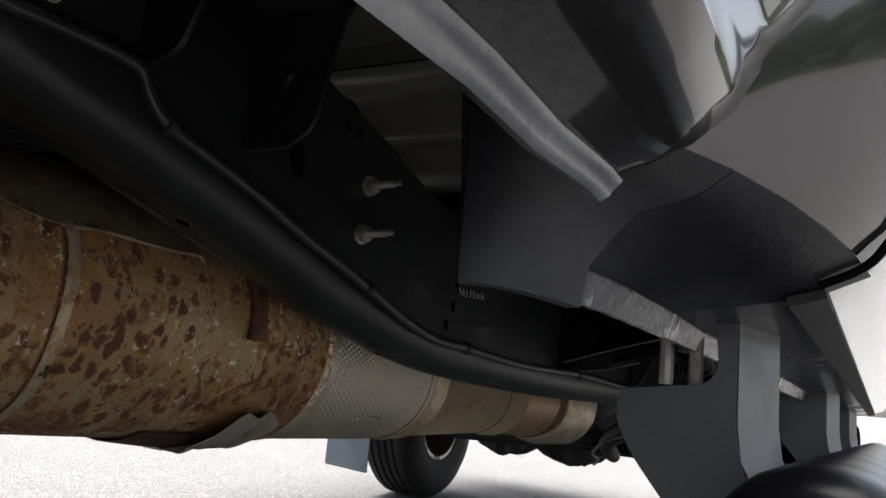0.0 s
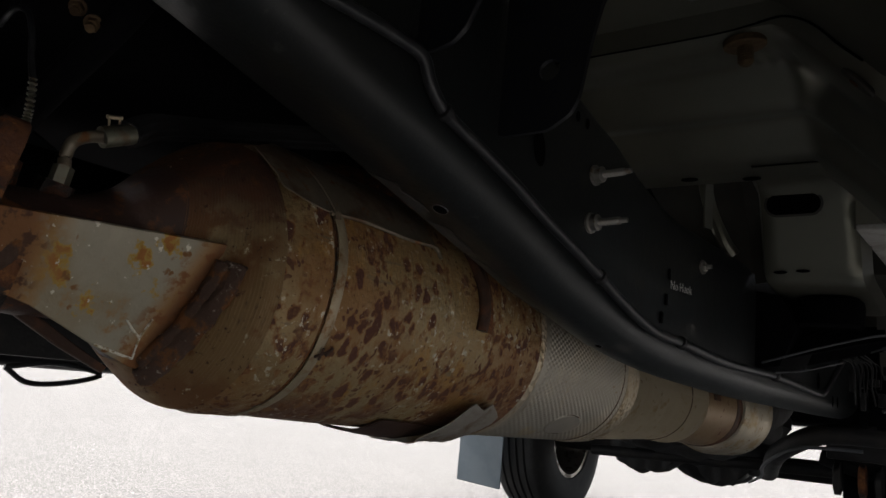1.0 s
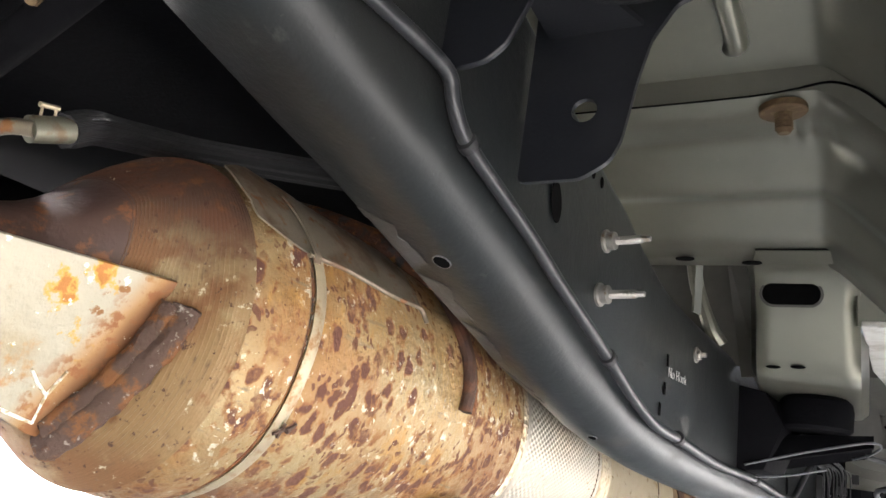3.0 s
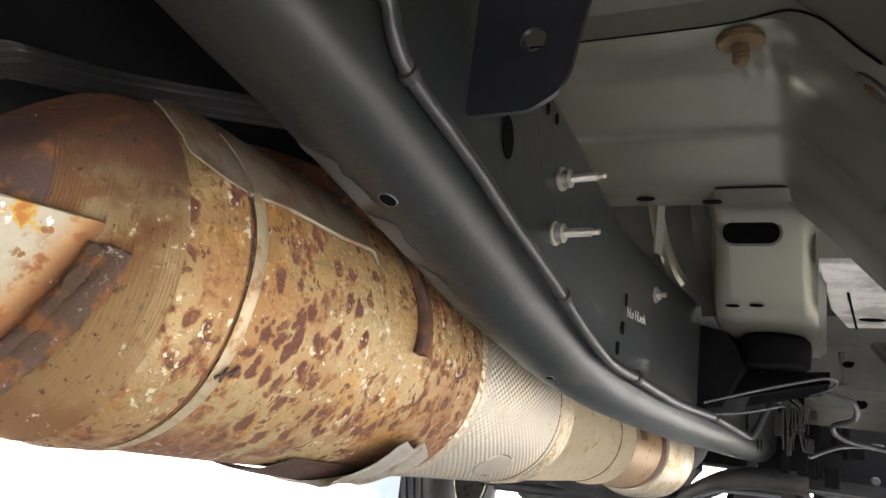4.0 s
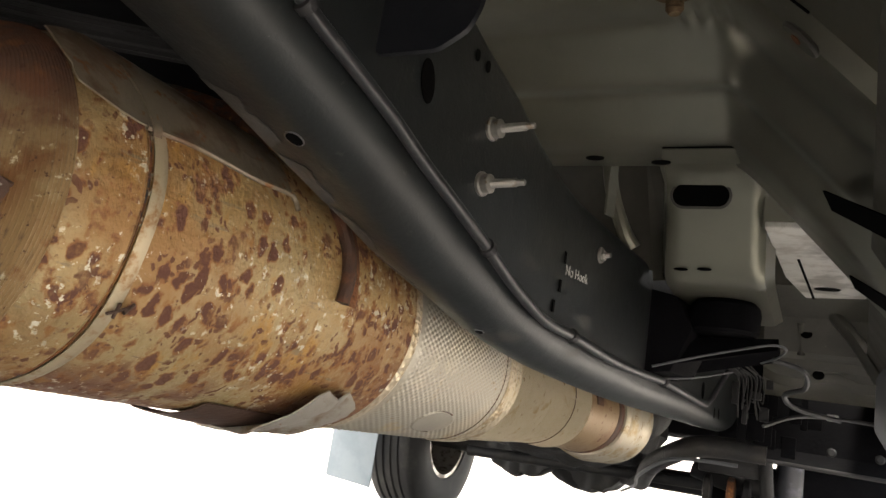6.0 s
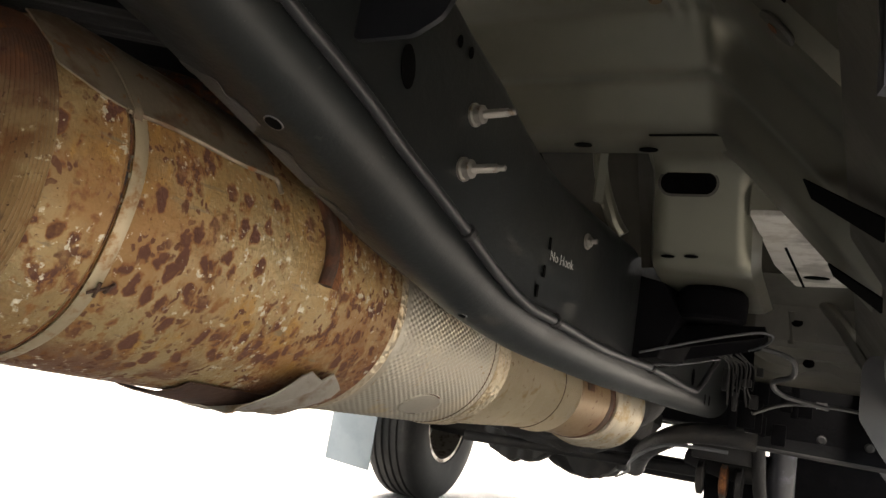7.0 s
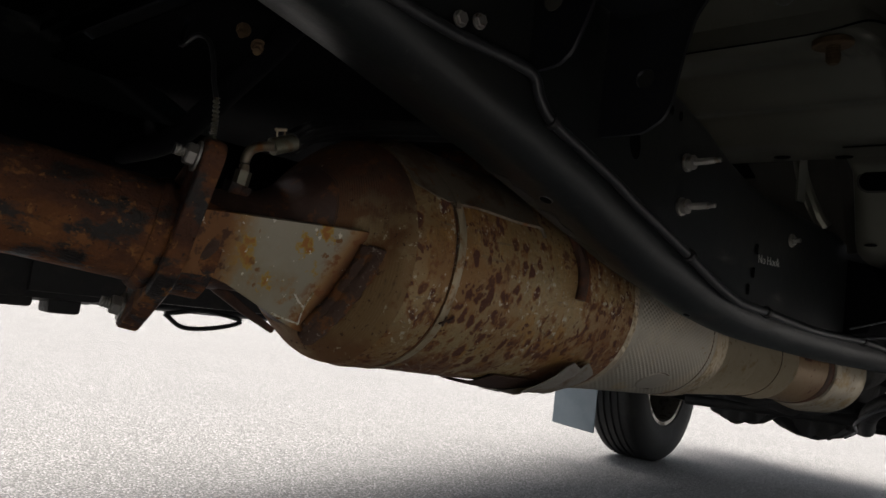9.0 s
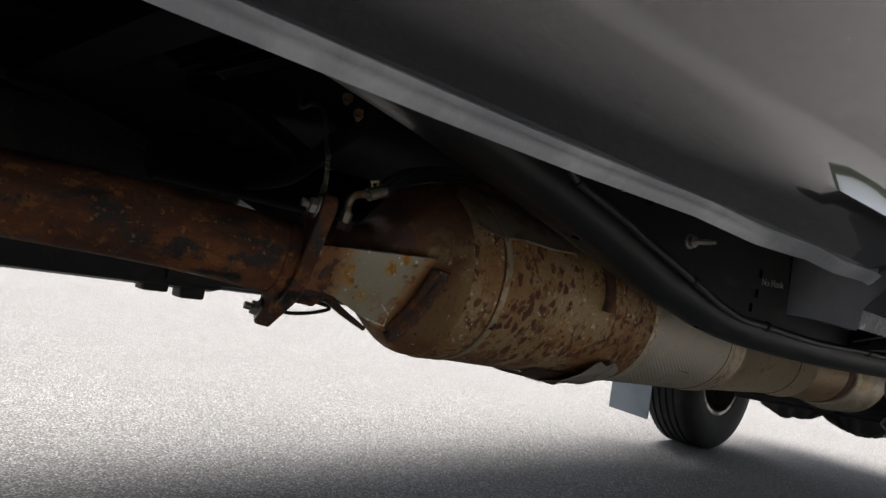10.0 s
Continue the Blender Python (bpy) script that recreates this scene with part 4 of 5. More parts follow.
xs = [0.34, 0.42, 0.5, 0.56, 0.6, 0.615] + [0.618 + 0.0038 * i for i in range(21)] + [0.7, 0.708, 0.715, 0.73, 0.75, 0.78, 0.81, 0.84, 0.865]
part("floor_panel", sheet(shape(), floor_rows(prof, xs, sill_drop), 0.003), CABFLOOR, cab, "grey-green pressed floor panel", 40)


# near-black panel added where the middle of the floor lies in shade
prof = [(0.43, 1.1), (1.2, 1.1), (1.45, 1.02), (3.3, 1.0)]
part("tunnel_shield", sheet(shape(), floor_rows(prof, [X0, -0.6, 0.0, 0.345]), 0.004), SHADE_BLACK, cab, "near-black panel added for the shade over the tunnel")
bm = shape()
prism(bm, [V((0.1, 1.44, 0.93)), V((0.55, 1.44, 0.88)), V((0.55, 1.44, 1.14)), V((0.1, 1.44, 1.14))], V((0, 0.004, 0)))
prism(bm, [V((0.345, 2.3, 0.8)), V((0.95, 2.3, 0.8)), V((0.95, 2.3, 1.18)), V((0.345, 2.3, 1.18))], V((0, 0.004, 0)))
prism(bm, [V((0.345, 0.43, 1.14)), V((0.87, 0.43, 1.18)), V((0.87, 3.3, 1.18)), V((0.345, 3.3, 1.14))], V((0, 0, 0.004)))
part("front_floor", bm, CAB_SHADED, cab)
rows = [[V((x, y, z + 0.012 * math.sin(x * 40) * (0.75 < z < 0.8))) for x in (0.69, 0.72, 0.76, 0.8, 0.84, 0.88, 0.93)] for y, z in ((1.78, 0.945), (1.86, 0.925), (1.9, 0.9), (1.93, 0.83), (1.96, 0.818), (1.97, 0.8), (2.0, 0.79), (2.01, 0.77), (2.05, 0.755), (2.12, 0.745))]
part("toe_board", sheet(shape(), rows, 0.004), CAB_SHADED, cab, "ribbed grey-green toe board", 30)
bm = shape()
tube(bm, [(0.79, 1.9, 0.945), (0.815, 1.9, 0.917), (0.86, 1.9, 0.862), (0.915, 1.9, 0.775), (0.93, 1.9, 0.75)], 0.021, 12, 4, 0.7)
part("diagonal_brace", bm, CAB_SHADED, cab, "grey-green diagonal brace by the toe board")
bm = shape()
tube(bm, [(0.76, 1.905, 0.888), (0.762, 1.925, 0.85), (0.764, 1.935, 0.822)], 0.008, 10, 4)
part("pressed_rib", bm, CAB_SHADED, cab)
for x, y, z in ((0.772, 1.915, 0.865), (0.8, 1.985, 0.787)):
    poly = [V((x + 0.012 * math.cos(2 * math.pi * i / 14), y - 0.006, z + 0.01 * math.sin(2 * math.pi * i / 14))) for i in range(14)]
    part("toe_hole", prism(shape(), poly, V((0, 0.004, 0))), HOLE, cab)
bm = shape()
tube(bm, [(0.36, 0.8365, 1.0585), (0.45, 0.8365, 1.0585), (0.6, 0.8365, 1.0585), (0.655, 0.832, 1.061)], 0.0011, 6, 3)
tube(bm, [(0.652, 0.832, 1.061), (0.678, 0.831, 1.063), (0.7, 0.829, 1.053), (0.717, 0.829, 1.038), (0.735, 0.829, 1.0165), (0.757, 0.829, 0.994)], 0.0014, 8, 4)
part("seam", bm, HOLE, cab, "dark open seam")
bm = shape()
tube(bm, [(0.7, 0.764, 1.076), (0.735, 0.768, 1.045), (0.78, 0.782, 0.994), (0.83, 0.8, 0.938)], 0.0013, 6, 3)
part("seam", bm, RUST_DARK, cab, "thin rusty seam")
# rib pressed into the floor behind the seam
bm = shape()
tube(bm, [(0.585, 0.6, 1.112), (0.589, 0.7, 1.102), (0.593, 0.78, 1.094), (0.587, 0.8, 1.1)], 0.012, 12)
part("pressed_rib", bm, CABFLOOR, cab)
# bolt with its thick washer
bm = shape()
c = V((0.632, 0.862, 1.057))
d = V((0.05, 0.1, -1)).normalized()
loft(bm, [circle(c, d, 0.0245, 28), circle(c + d * 0.007, d, 0.0245, 28), circle(c + d * 0.0085, d, 0.0225, 28)])
part("thick_washer", bm, RUST_BOLT, cab, "rust-brown round spacer washer")
bm = shape()
rings = [circle(c + d * (0.008 + 0.0014 * i), d, 0.0094 if i % 2 else 0.0082, 16) for i in range(15)] + [circle(c + d * 0.031, d, 0.006, 16)]
loft(bm, rings)
part("bolt_end", bm, RUST_BOLT, cab, "rusty threaded bolt end")

# slotted cab support in front of the roll
support = thing("cab_support", (0.63, 1.34, 0.85), "grey-green pressed cab support with a slotted rear face", "support")
face = [(1.226, 1.002), (1.252, 1.0), (1.272, 0.996), (1.285, 0.985), (1.297, 0.968), (1.315, 0.93), (1.338, 0.88), (1.347, 0.862), (1.36, 0.852), (1.4, 0.847), (1.7, 0.842)]
rows = []
for k in range(15):
    s = k / 14
    x = 0.555 + 0.165 * s
    side = max(0.0, abs(s - 0.5) * 2 - 0.78) / 0.22
    rows.append([V((x + 0.02 * (y - 1.226) * (1 if s > 0.5 else -1), y + 0.05 * side * side * (z < 0.99), z + 0.02 * side * side)) for y, z in face])
part("pressing", sheet(shape(), rows, 0.004), CABFLOOR, support)
bm = shape()
tube(bm, [(0.577, 1.166, 0.9995), (0.672, 1.166, 0.9995)], 0.0011, 6, 1)
part("lip_gap", bm, HOLE, support)
bm = shape()
prism(bm, [V((0.578, 1.167, 0.9995)), V((0.671, 1.167, 0.9995)), V((0.692, 1.222, 0.9985)), V((0.566, 1.222, 0.9985))], V((0, 0, -0.002)))
part("lip_tab", bm, CABFLOOR, support, "spot-welded tab over the roll")


def face_point(x, s):
    """A point on the slanted rear face, s down it."""
    ys = np.interp(s, [0, 0.25, 0.5, 0.75, 1], [1.285, 1.297, 1.315, 1.338, 1.347])
    zs = np.interp(s, [0, 0.25, 0.5, 0.75, 1], [0.985, 0.968, 0.93, 0.88, 0.862])
    return V((x, float(ys) - 0.003, float(zs) - 0.0015))


def stadium(cx, cs, half, r, lift=0.0):
    pts = []
    for i in range(24):
        a = 2 * math.pi * i / 24
        off = half - r if math.cos(a) >= 0 else -(half - r)
        p = face_point(cx + off + r * math.cos(a), cs)
        q = V((0, 0.3, -1)).normalized()
        pts.append(p + q * (-r * math.sin(a)) + V((0, -lift, 0)))
    return pts


part("slot", prism(shape(), stadium(0.617, 0.18, 0.041, 0.017), V((0, -0.0015, -0.001))), HOLE, support, "long dark slot")
part("slot_rim", prism(shape(), stadium(0.617, 0.185, 0.045, 0.021), V((0, -0.0006, -0.0004))), CAB_SHADED, support)
for x, y in ((0.568, 1.215), (0.7, 1.215), (0.475, 1.195)):
    poly = [V((x + 0.014 * math.cos(2 * math.pi * i / 16), y + 0.009 * math.sin(2 * math.pi * i / 16), 0.9965)) for i in range(16)]
    part("floor_hole", prism(shape(), poly, V((0, 0, -0.0015))), HOLE, support)
for x, s in ((0.59, 0.93), (0.625, 0.905)):
    poly = [face_point(x + 0.011 * math.cos(2 * math.pi * i / 14), s) + V((0, 0, 0.0026 * math.sin(2 * math.pi * i / 14))) for i in range(14)]
    part("small_hole", prism(shape(), poly, V((0, -0.0015, 0))), HOLE, support)
# upright web beside it
bm = shape()
rows = [[V((0.47 + 0.004 * i, 1.3 + 0.01 * i, 1.1 - 0.08 * k)) for i in range(3)] for k in range(3)]
sheet(bm, rows, 0.004)
part("side_web", bm, CABFLOOR, support)
bm = shape()
tube(bm, [(0.462, 1.315, 1.06), (0.472, 1.33, 0.99), (0.492, 1.35, 0.93), (0.51, 1.36, 0.9)], 0.012, 10)
part("side_rib", bm, CABFLOOR, support)
bm = shape()
prism(bm, [V((0.5, 1.42, 1.1)), V((0.56, 1.4, 1.1)), V((0.565, 1.4, 0.86)), V((0.535, 1.42, 0.86))], V((0, 0.006, 0)))
part("inner_web", bm, CAB_SHADED, support)
bm = shape()
rows = [[V((0.704 + 0.014 * i, 1.3 + 0.018 * i, 1.03 - 0.026 * k)) for i in range(9)] for k in range(5)]
part("side_flange", sheet(bm, rows, 0.003), CABFLOOR, support, "grey-green flange beside the pressing")

# side sill with its braces
sill = thing("inner_sill", (0.76, 1.6, 0.84), "bare-metal supports, painted bright for daylight, and slots of the cab sill", "sill")
bm = shape()
prism(bm, [V((0.71, 1.262, 0.915)), V((0.82, 1.262, 0.915)), V((0.84, 1.4, 0.915)), V((0.87, 1.74, 0.915)), V((0.766, 1.768, 0.915)), V((0.733, 1.592, 0.915))], V((0, 0, 0.01)))
part("bright_support", bevel(bm, 0.002, 1), DAYLIT_STEEL, sill, "bare-metal support painted bright for the daylight on it")
bm = shape()
poly = [V((0.802 + 0.022 * math.cos(2 * math.pi * i / 18), 1.665 + 0.014 * math.sin(2 * math.pi * i / 18), 0.9148)) for i in range(18)]
prism(bm, poly, V((0, 0, -0.0015)))
part("support_hole", bm, HOLE, sill)
bm = shape()
prism(bm, [V((0.752, 1.44, 0.9125)), V((0.7555, 1.44, 0.9125)), V((0.783, 1.76, 0.9125)), V((0.779, 1.76, 0.9125))], V((0, 0, 0.002)))
part("support_slit", bm, HOLE, sill)
for quad in (((0.786, 1.05, 0.907), (0.846, 0.772, 0.786), (0.85, 0.819, 0.78), (0.796, 1.056, 0.886)), ((0.817, 1.094, 0.822), (0.864, 0.993, 0.768), (0.869, 1.056, 0.764), (0.824, 1.109, 0.811))):
    p, q, r, t = [V(c) + V((-0.0065, 0, -0.005)) for c in quad]
    rows = [[p.lerp(q, i / 8), t.lerp(r, i / 8)] for i in range(9)]
    part("dark_slot", sheet(shape(), rows, 0.002), HOLE, sill)
bm = shape()
n49 = V((0.752, 0, 0.659))
poly = [V((0.754, 0.842, 0.978)) + V((0.659, 0, -0.752)) * 0.024 * math.cos(2 * math.pi * i / 20) + V((0, 0.012 * math.sin(2 * math.pi * i / 20), 0)) for i in range(20)]
prism(bm, poly, n49 * -0.006)
part("oval_plug", bevel(bm, 0.002, 1), CAB_SHADED, sill, "oval plug with a rust spot")
bm = shape()
poly = [V((0.752, 0.842, 0.98)) - n49 * 0.006 + V((0.659, 0, -0.752)) * 0.006 * math.cos(2 * math.pi * i / 12) + V((0, 0.005 * math.sin(2 * math.pi * i / 12), 0)) for i in range(12)]
prism(bm, poly, n49 * -0.001)
part("rust_spot", bm, RUST_DARK, sill)

# outer shell: rocker with pinch flange, and the rounded rear corner
CABPROF = [(0.8, 0.865), (0.85, 0.79), (0.872, 0.745), (0.879, 0.713), (0.884, 0.713), (0.889, 0.731), (0.905, 0.735), (0.93, 0.737), (0.955, 0.741), (0.978, 0.747), (1.0, 0.757), (1.014, 0.772), (1.044, 0.822), (1.09, 0.91), (1.15, 1.07), (1.175, 1.3), (1.05, 1.8)]
rows = []
for k in range(10):
    a = radians(90 - 10 * k)
    rows.append([V((0.81 + (x - 0.81) * math.cos(a), 0.62 - 0.2 * math.sin(a), z + float(np.interp(x, [0.886, 0.93], [0.012, 0.056])) * math.sin(a) ** 2 * float(np.interp(z, [0.82, 1.07], [1, 0])))) for x, z in CABPROF])
for y in (0.7, 0.9, 1.4, 2.0, 2.6, 3.2):
    rows.append([V((x + 0.068 * (y - 0.62), y, z - 0.025 * (y - 0.62))) for x, z in CABPROF])
part("pinch_flange", sheet(shape(), [r[2:6] for r in rows[4:]], 0.003), SCUFFED, cab, "scraped shiny pinch flange", 50)
part("rocker", sheet(shape(), [r[5:10] for r in rows[8:]], 0.003), ROCKER_PAINT, cab, "scuffed black rocker underside", 50)
part("rear_corner", sheet(shape(), [r[2:11] for r in rows[:5]], 0.003), CORNER, cab, "rounded dusty black corner of the cab", 50)
part("rear_corner", sheet(shape(), [r[5:11] for r in rows[4:9]], 0.003), CORNER, cab, "rounded dusty black corner of the cab", 50)
part("inner_rocker", sheet(shape(), [r[:3] for r in rows[7:]], 0.003), CAB_SHADED, cab, "grey-green inner rocker", 50)
part("inner_corner", sheet(shape(), [r[:3] for r in rows[:8]], 0.003), SHADE_BLACK, cab)
part("cab_side", sheet(shape(), [r[10:] for r in rows[:9]], 0.003), PAINT, cab, "gloss black cab corner with reflections", 50)
part("cab_side", sheet(shape(), [r[9:] for r in rows[8:]], 0.003), PAINT, cab, "gloss black cab side with reflections", 50)
bm = shape()
prism(bm, [V((0.81, 0.42, 0.73)), V((0.82, 0.42, 1.7)), V((X0, 0.42, 1.7)), V((X0, 0.42, 1.12)), V((0.7, 0.42, 1.12)), V((0.8, 0.42, 0.85))], V((0, 0.006, 0)))
part("rear_wall", bm, PAINT, cab)
# door edge and trim strip along the rocker
bm = shape()
tube(bm, [V((0.801 + (x - 0.8) * 0.954, 0.559, z - 0.001)) for x, z in CABPROF[9:15]], 0.0028, 6, 4)
part("door_gap", bm, HOLE, cab, "dark gap at the rear door edge")
bm = shape()
tube(bm, [(1.031 + 0.068 * (y - 0.62), y, 0.803 - 0.025 * (y - 0.62)) for y in (0.57, 1.0, 1.8, 3.1)], 0.003, 6, 4)
part("door_gap", bm, HOLE, cab, "dark gap under the door")
bm = shape()
rows = [[V((x + 0.068 * (y - 0.62), y, z - 0.025 * (y - 0.62))) for x, z in ((0.957, 0.739), (0.966, 0.7415), (0.977, 0.745))] for y in (0.57, 0.62, 0.8, 1.0, 2.0, 3.1)]
sheet(bm, rows, 0.006)
part("trim_strip", bm, RUBBER, cab, "matt black trim strip")
bm = shape()
prism(bm, [V((X0, 0.48, 0.74)), V((X0, 0.48, 1.7)), V((X0, 3.3, 1.7)), V((X0, 3.3, 0.74))], V((-0.02, 0, 0)))
part("far_side", bm, PAINT, cab)
bm = shape()
prism(bm, [V((X0, 0.47, 1.7)), V((0.95, 0.47, 1.7)), V((0.95, 3.3, 1.7)), V((X0, 3.3, 1.7))], V((0, 0, 0.02)))
part("roof", bm, PAINT, cab)

# ---- cargo bed ----
bed = thing("cargo_bed", (0.9, -0.6, 0.75), "gloss black cargo bed side with a lower hem painted pale for sheen", "truck bed")


def bed_lean(y):
    return 0.075 * (max(y, -0.9) - 0.4)


def bed_rise(y):
    return -0.036 * (max(y, -0.3) - 0.4) + 0.003


BEDPROF = [(0.89, 0.7625), (0.899, 0.767), (0.912, 0.771), (0.927, 0.779), (0.94, 0.7905), (0.9485, 0.799), (0.9515, 0.803), (0.9525, 0.809), (0.9555, 0.814), (0.979, 0.842), (1.01, 0.89), (1.04, 0.96), (1.06, 1.08), (1.06, 1.4)]
rows = []
# an upright facet opens along the crease towards the front of the bed
FACET = {3: (0.007, -0.002), 4: (0.0085, -0.005), 5: (-0.0015, 0.004), 6: (-0.001, 0.007), 7: (0.0, 0.007), 8: (0.0, 0.006)}
for y in (0.405, 0.402, 0.395, 0.37, 0.33, 0.28, 0.23, 0.19, 0.15, 0.11, 0.07, 0.03, 0.0, -0.3, -0.9, -1.5, -2.6):
    tuck = float(np.interp(y, [0.37, 0.395, 0.402, 0.405], [0, 0.002, 0.006, 0.014]))
    wide = float(np.interp(y, [0.05, 0.12, 0.2, 0.34, 0.4], [0, 0.55, 1, 0.75, 0.2]))
    row = []
    for k, (x, z) in enumerate(BEDPROF):
        dx, dz = FACET.get(k, (0, 0))
        row.append(V((x + wide * dx + bed_lean(y) - tuck, y, z + wide * dz + bed_rise(y) * float(np.interp(z, [0.8, 1.1], [1, 0])))))
    rows.append(row)
part("bed_side", sheet(shape(), rows, 0.004), PAINT, bed, "", 50)
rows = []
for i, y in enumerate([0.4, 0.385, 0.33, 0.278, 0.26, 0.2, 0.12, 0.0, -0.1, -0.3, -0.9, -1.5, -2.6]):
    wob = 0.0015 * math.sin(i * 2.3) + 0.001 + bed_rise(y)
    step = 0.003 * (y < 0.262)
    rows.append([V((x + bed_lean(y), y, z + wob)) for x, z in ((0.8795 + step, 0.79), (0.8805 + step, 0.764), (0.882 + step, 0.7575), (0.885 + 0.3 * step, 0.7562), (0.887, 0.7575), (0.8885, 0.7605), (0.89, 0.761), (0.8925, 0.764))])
part("lower_hem", sheet(shape(), rows, 0.003), HEM_SHEEN, bed, "folded hem painted pale for its sheen", 50)
bm = shape()
prism(bm, [V((0.868, 0.4, 0.79)), V((0.868 + bed_lean(-0.9), -0.9, 0.8)), V((0.868 + bed_lean(-2.6), -2.6, 0.8)), V((0.868 + bed_lean(-2.6), -2.6, 1.2)), V((0.868 + bed_lean(-0.9), -0.9, 1.2)), V((0.868, 0.42, 1.2))], V((-0.004, 0, 0)))
part("inner_skin", bm, SHADE_BLACK, bed)
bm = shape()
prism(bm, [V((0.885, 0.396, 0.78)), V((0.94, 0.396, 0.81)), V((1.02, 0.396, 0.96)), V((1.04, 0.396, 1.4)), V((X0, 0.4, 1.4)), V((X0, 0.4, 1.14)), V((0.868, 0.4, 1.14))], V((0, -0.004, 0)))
part("front_wall", bm, SHADE_BLACK, bed)
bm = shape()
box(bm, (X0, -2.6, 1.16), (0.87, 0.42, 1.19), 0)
part("bed_floor", bm, SHADE_BLACK, bed)
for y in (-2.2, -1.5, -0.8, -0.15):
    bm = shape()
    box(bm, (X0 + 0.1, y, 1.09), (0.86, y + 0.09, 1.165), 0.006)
    part("cross_sill", bm, SHADE_BLACK, bed)
bm = shape()
prism(bm, [V((X0, 0.4, 0.75)), V((X0, 0.4, 1.4)), V((X0, -2.6, 1.4)), V((X0, -2.6, 0.75))], V((-0.02, 0, 0)))
part("far_side", bm, PAINT, bed)
bm = shape()
box(bm, (X0, -2.64, 0.7), (0.98, -2.6, 1.4), 0.004)
part("tailgate", bm, PAINT, bed)
# plain unseen walls added under the bed to block light from behind
for x0, x1, z0 in ((0.36, 0.86, 0.3), (-0.74, 0.35, 0.5), (X0 + 0.02, -0.75, 0.3)):
    bm = shape()
    box(bm, (x0, -0.78, z0), (x1, -0.75, 1.15), 0.004)
    part("wheel_house", bm, SHADE_BLACK, bed)

# ---- running board ----
board = thing("running_board", (0.92, 0.7, 0.56), "black tube running board on grey flanged brackets", "running board")


def lean(y):
    return 0.068 * (y - 0.66)


def board_bracket(y):
    pts = [(0.917, 0.8), (0.826, 0.8), (0.815, 0.779), (0.8145, 0.693), (0.852, 0.634), (0.9, 0.575), (0.95, 0.548), (0.985, 0.555), (0.965, 0.588), (0.926, 0.622), (0.919, 0.655), (0.919, 0.8)] if y > 1 else [(0.917, 0.752), (0.903, 0.752), (0.907, 0.697), (0.897, 0.686), (0.883, 0.685), (0.84, 0.679), (0.835, 0.672), (0.835, 0.654), (0.849, 0.629), (0.87, 0.603), (0.9, 0.565), (0.95, 0.548), (0.985, 0.555), (0.965, 0.588), (0.926, 0.622), (0.919, 0.655), (0.919, 0.752)]
    poly = rounded([V((x + lean(y), y, z - 0.025 * (y - 0.66))) for x, z in pts], 0.008, 3)
    b = part("board_bracket", bevel(prism(shape(), poly, V((0, 0.005, 0))), 0.001, 1), STEP, board, "grey powder-coated bracket plate")
    rows = [[V((0.9205 + 0.0225 * j / 6 + lean(y) + off, y + 0.002 + 0.09 * j / 6, z - 0.025 * (y - 0.66))) for j in range(7)] for z, off in ((0.752, 0), (0.7, 0), (0.66, 0), (0.635, 0.003), (0.612, 0.014), (0.6, 0.024))]
    part("bracket_flange", sheet(shape(), rows, 0.003), STEP, b, "pale lit bracket flange")
    bm = shape()
    for dx in (0.0, 0.022):
        tube(bm, [(0.865 + dx + lean(y), y + 0.03, 0.73), (0.865 + dx + lean(y), y + 0.03, 0.685)], 0.0055, 8, 1)
    part("bracket_stud", bm, BOLT, b)
    bm = shape()
    tube(bm, [(0.868 + lean(y), y + 0.03, 0.738), (0.915 + lean(y), y + 0.03, 0.738)], 0.012, 12, 1)
    part("spacer", bm, BOLT, b)


for y in (0.66, 1.6, 2.6):
    board_bracket(y)
bm = shape()
rings = []
for k, (y, r) in enumerate(((0.462, 0.02), (0.465, 0.034), (0.472, 0.044), (0.485, 0.05), (0.5, 0.052), (1.0, 0.052), (2.0, 0.052), (2.9, 0.052), (3.0, 0.04))):
    rings.append(circle((0.985 + lean(y), y, 0.6 - 0.025 * (y - 0.66)), (0, 1, 0), r, 32, 0.9))
part("step_tube", loft(shape(), rings), STEP_TUBE, board, "gloss black oval step tube")
bm.free()
for y in (0.8, 1.9):
    bm = shape()
    tube(bm, [(0.94 + lean(y), y, 0.737), (0.975 + lean(y), y + 0.02, 0.752)], 0.0025, 6, 1)
    part("cable_tie", bm, RUBBER, board)

# ---- front of the rail: body mount with its scoop-shaped bracket ----
mount = thing("body_mount", (0.62, 1.58, 0.72), "black rubber body mount on a scoop-shaped bracket", "mount")
part("cushion", loft(shape(), [circle((0.645, 1.5, z), (0, 0, 1), r, 32) for z, r in ((0.79, 0.05), (0.795, 0.056), (0.825, 0.058), (0.838, 0.056), (0.846, 0.048))]), SHADE_BLACK, mount, "round black rubber cushion")
rows = []
for k in range(9):
    s = k / 8
    x = 0.54 + 0.19 * s
    top = 0.775 + 0.02 * s
    low = 0.72 + 0.055 * s
    mid = 1.53 + 0.03 * s
    rows.append([V((x, mid - 0.07 + 0.02 * s, low)), V((x, mid - 0.06 + 0.02 * s, top - 0.012)), V((x, mid - 0.04, top)), V((x, mid + 0.08, top)), V((x, mid + 0.1, top - 0.012)), V((x, mid + 0.11, low))])
part("bracket_shell", sheet(shape(), rows, 0.004), SHADE_BLACK, mount)
bm = shape()
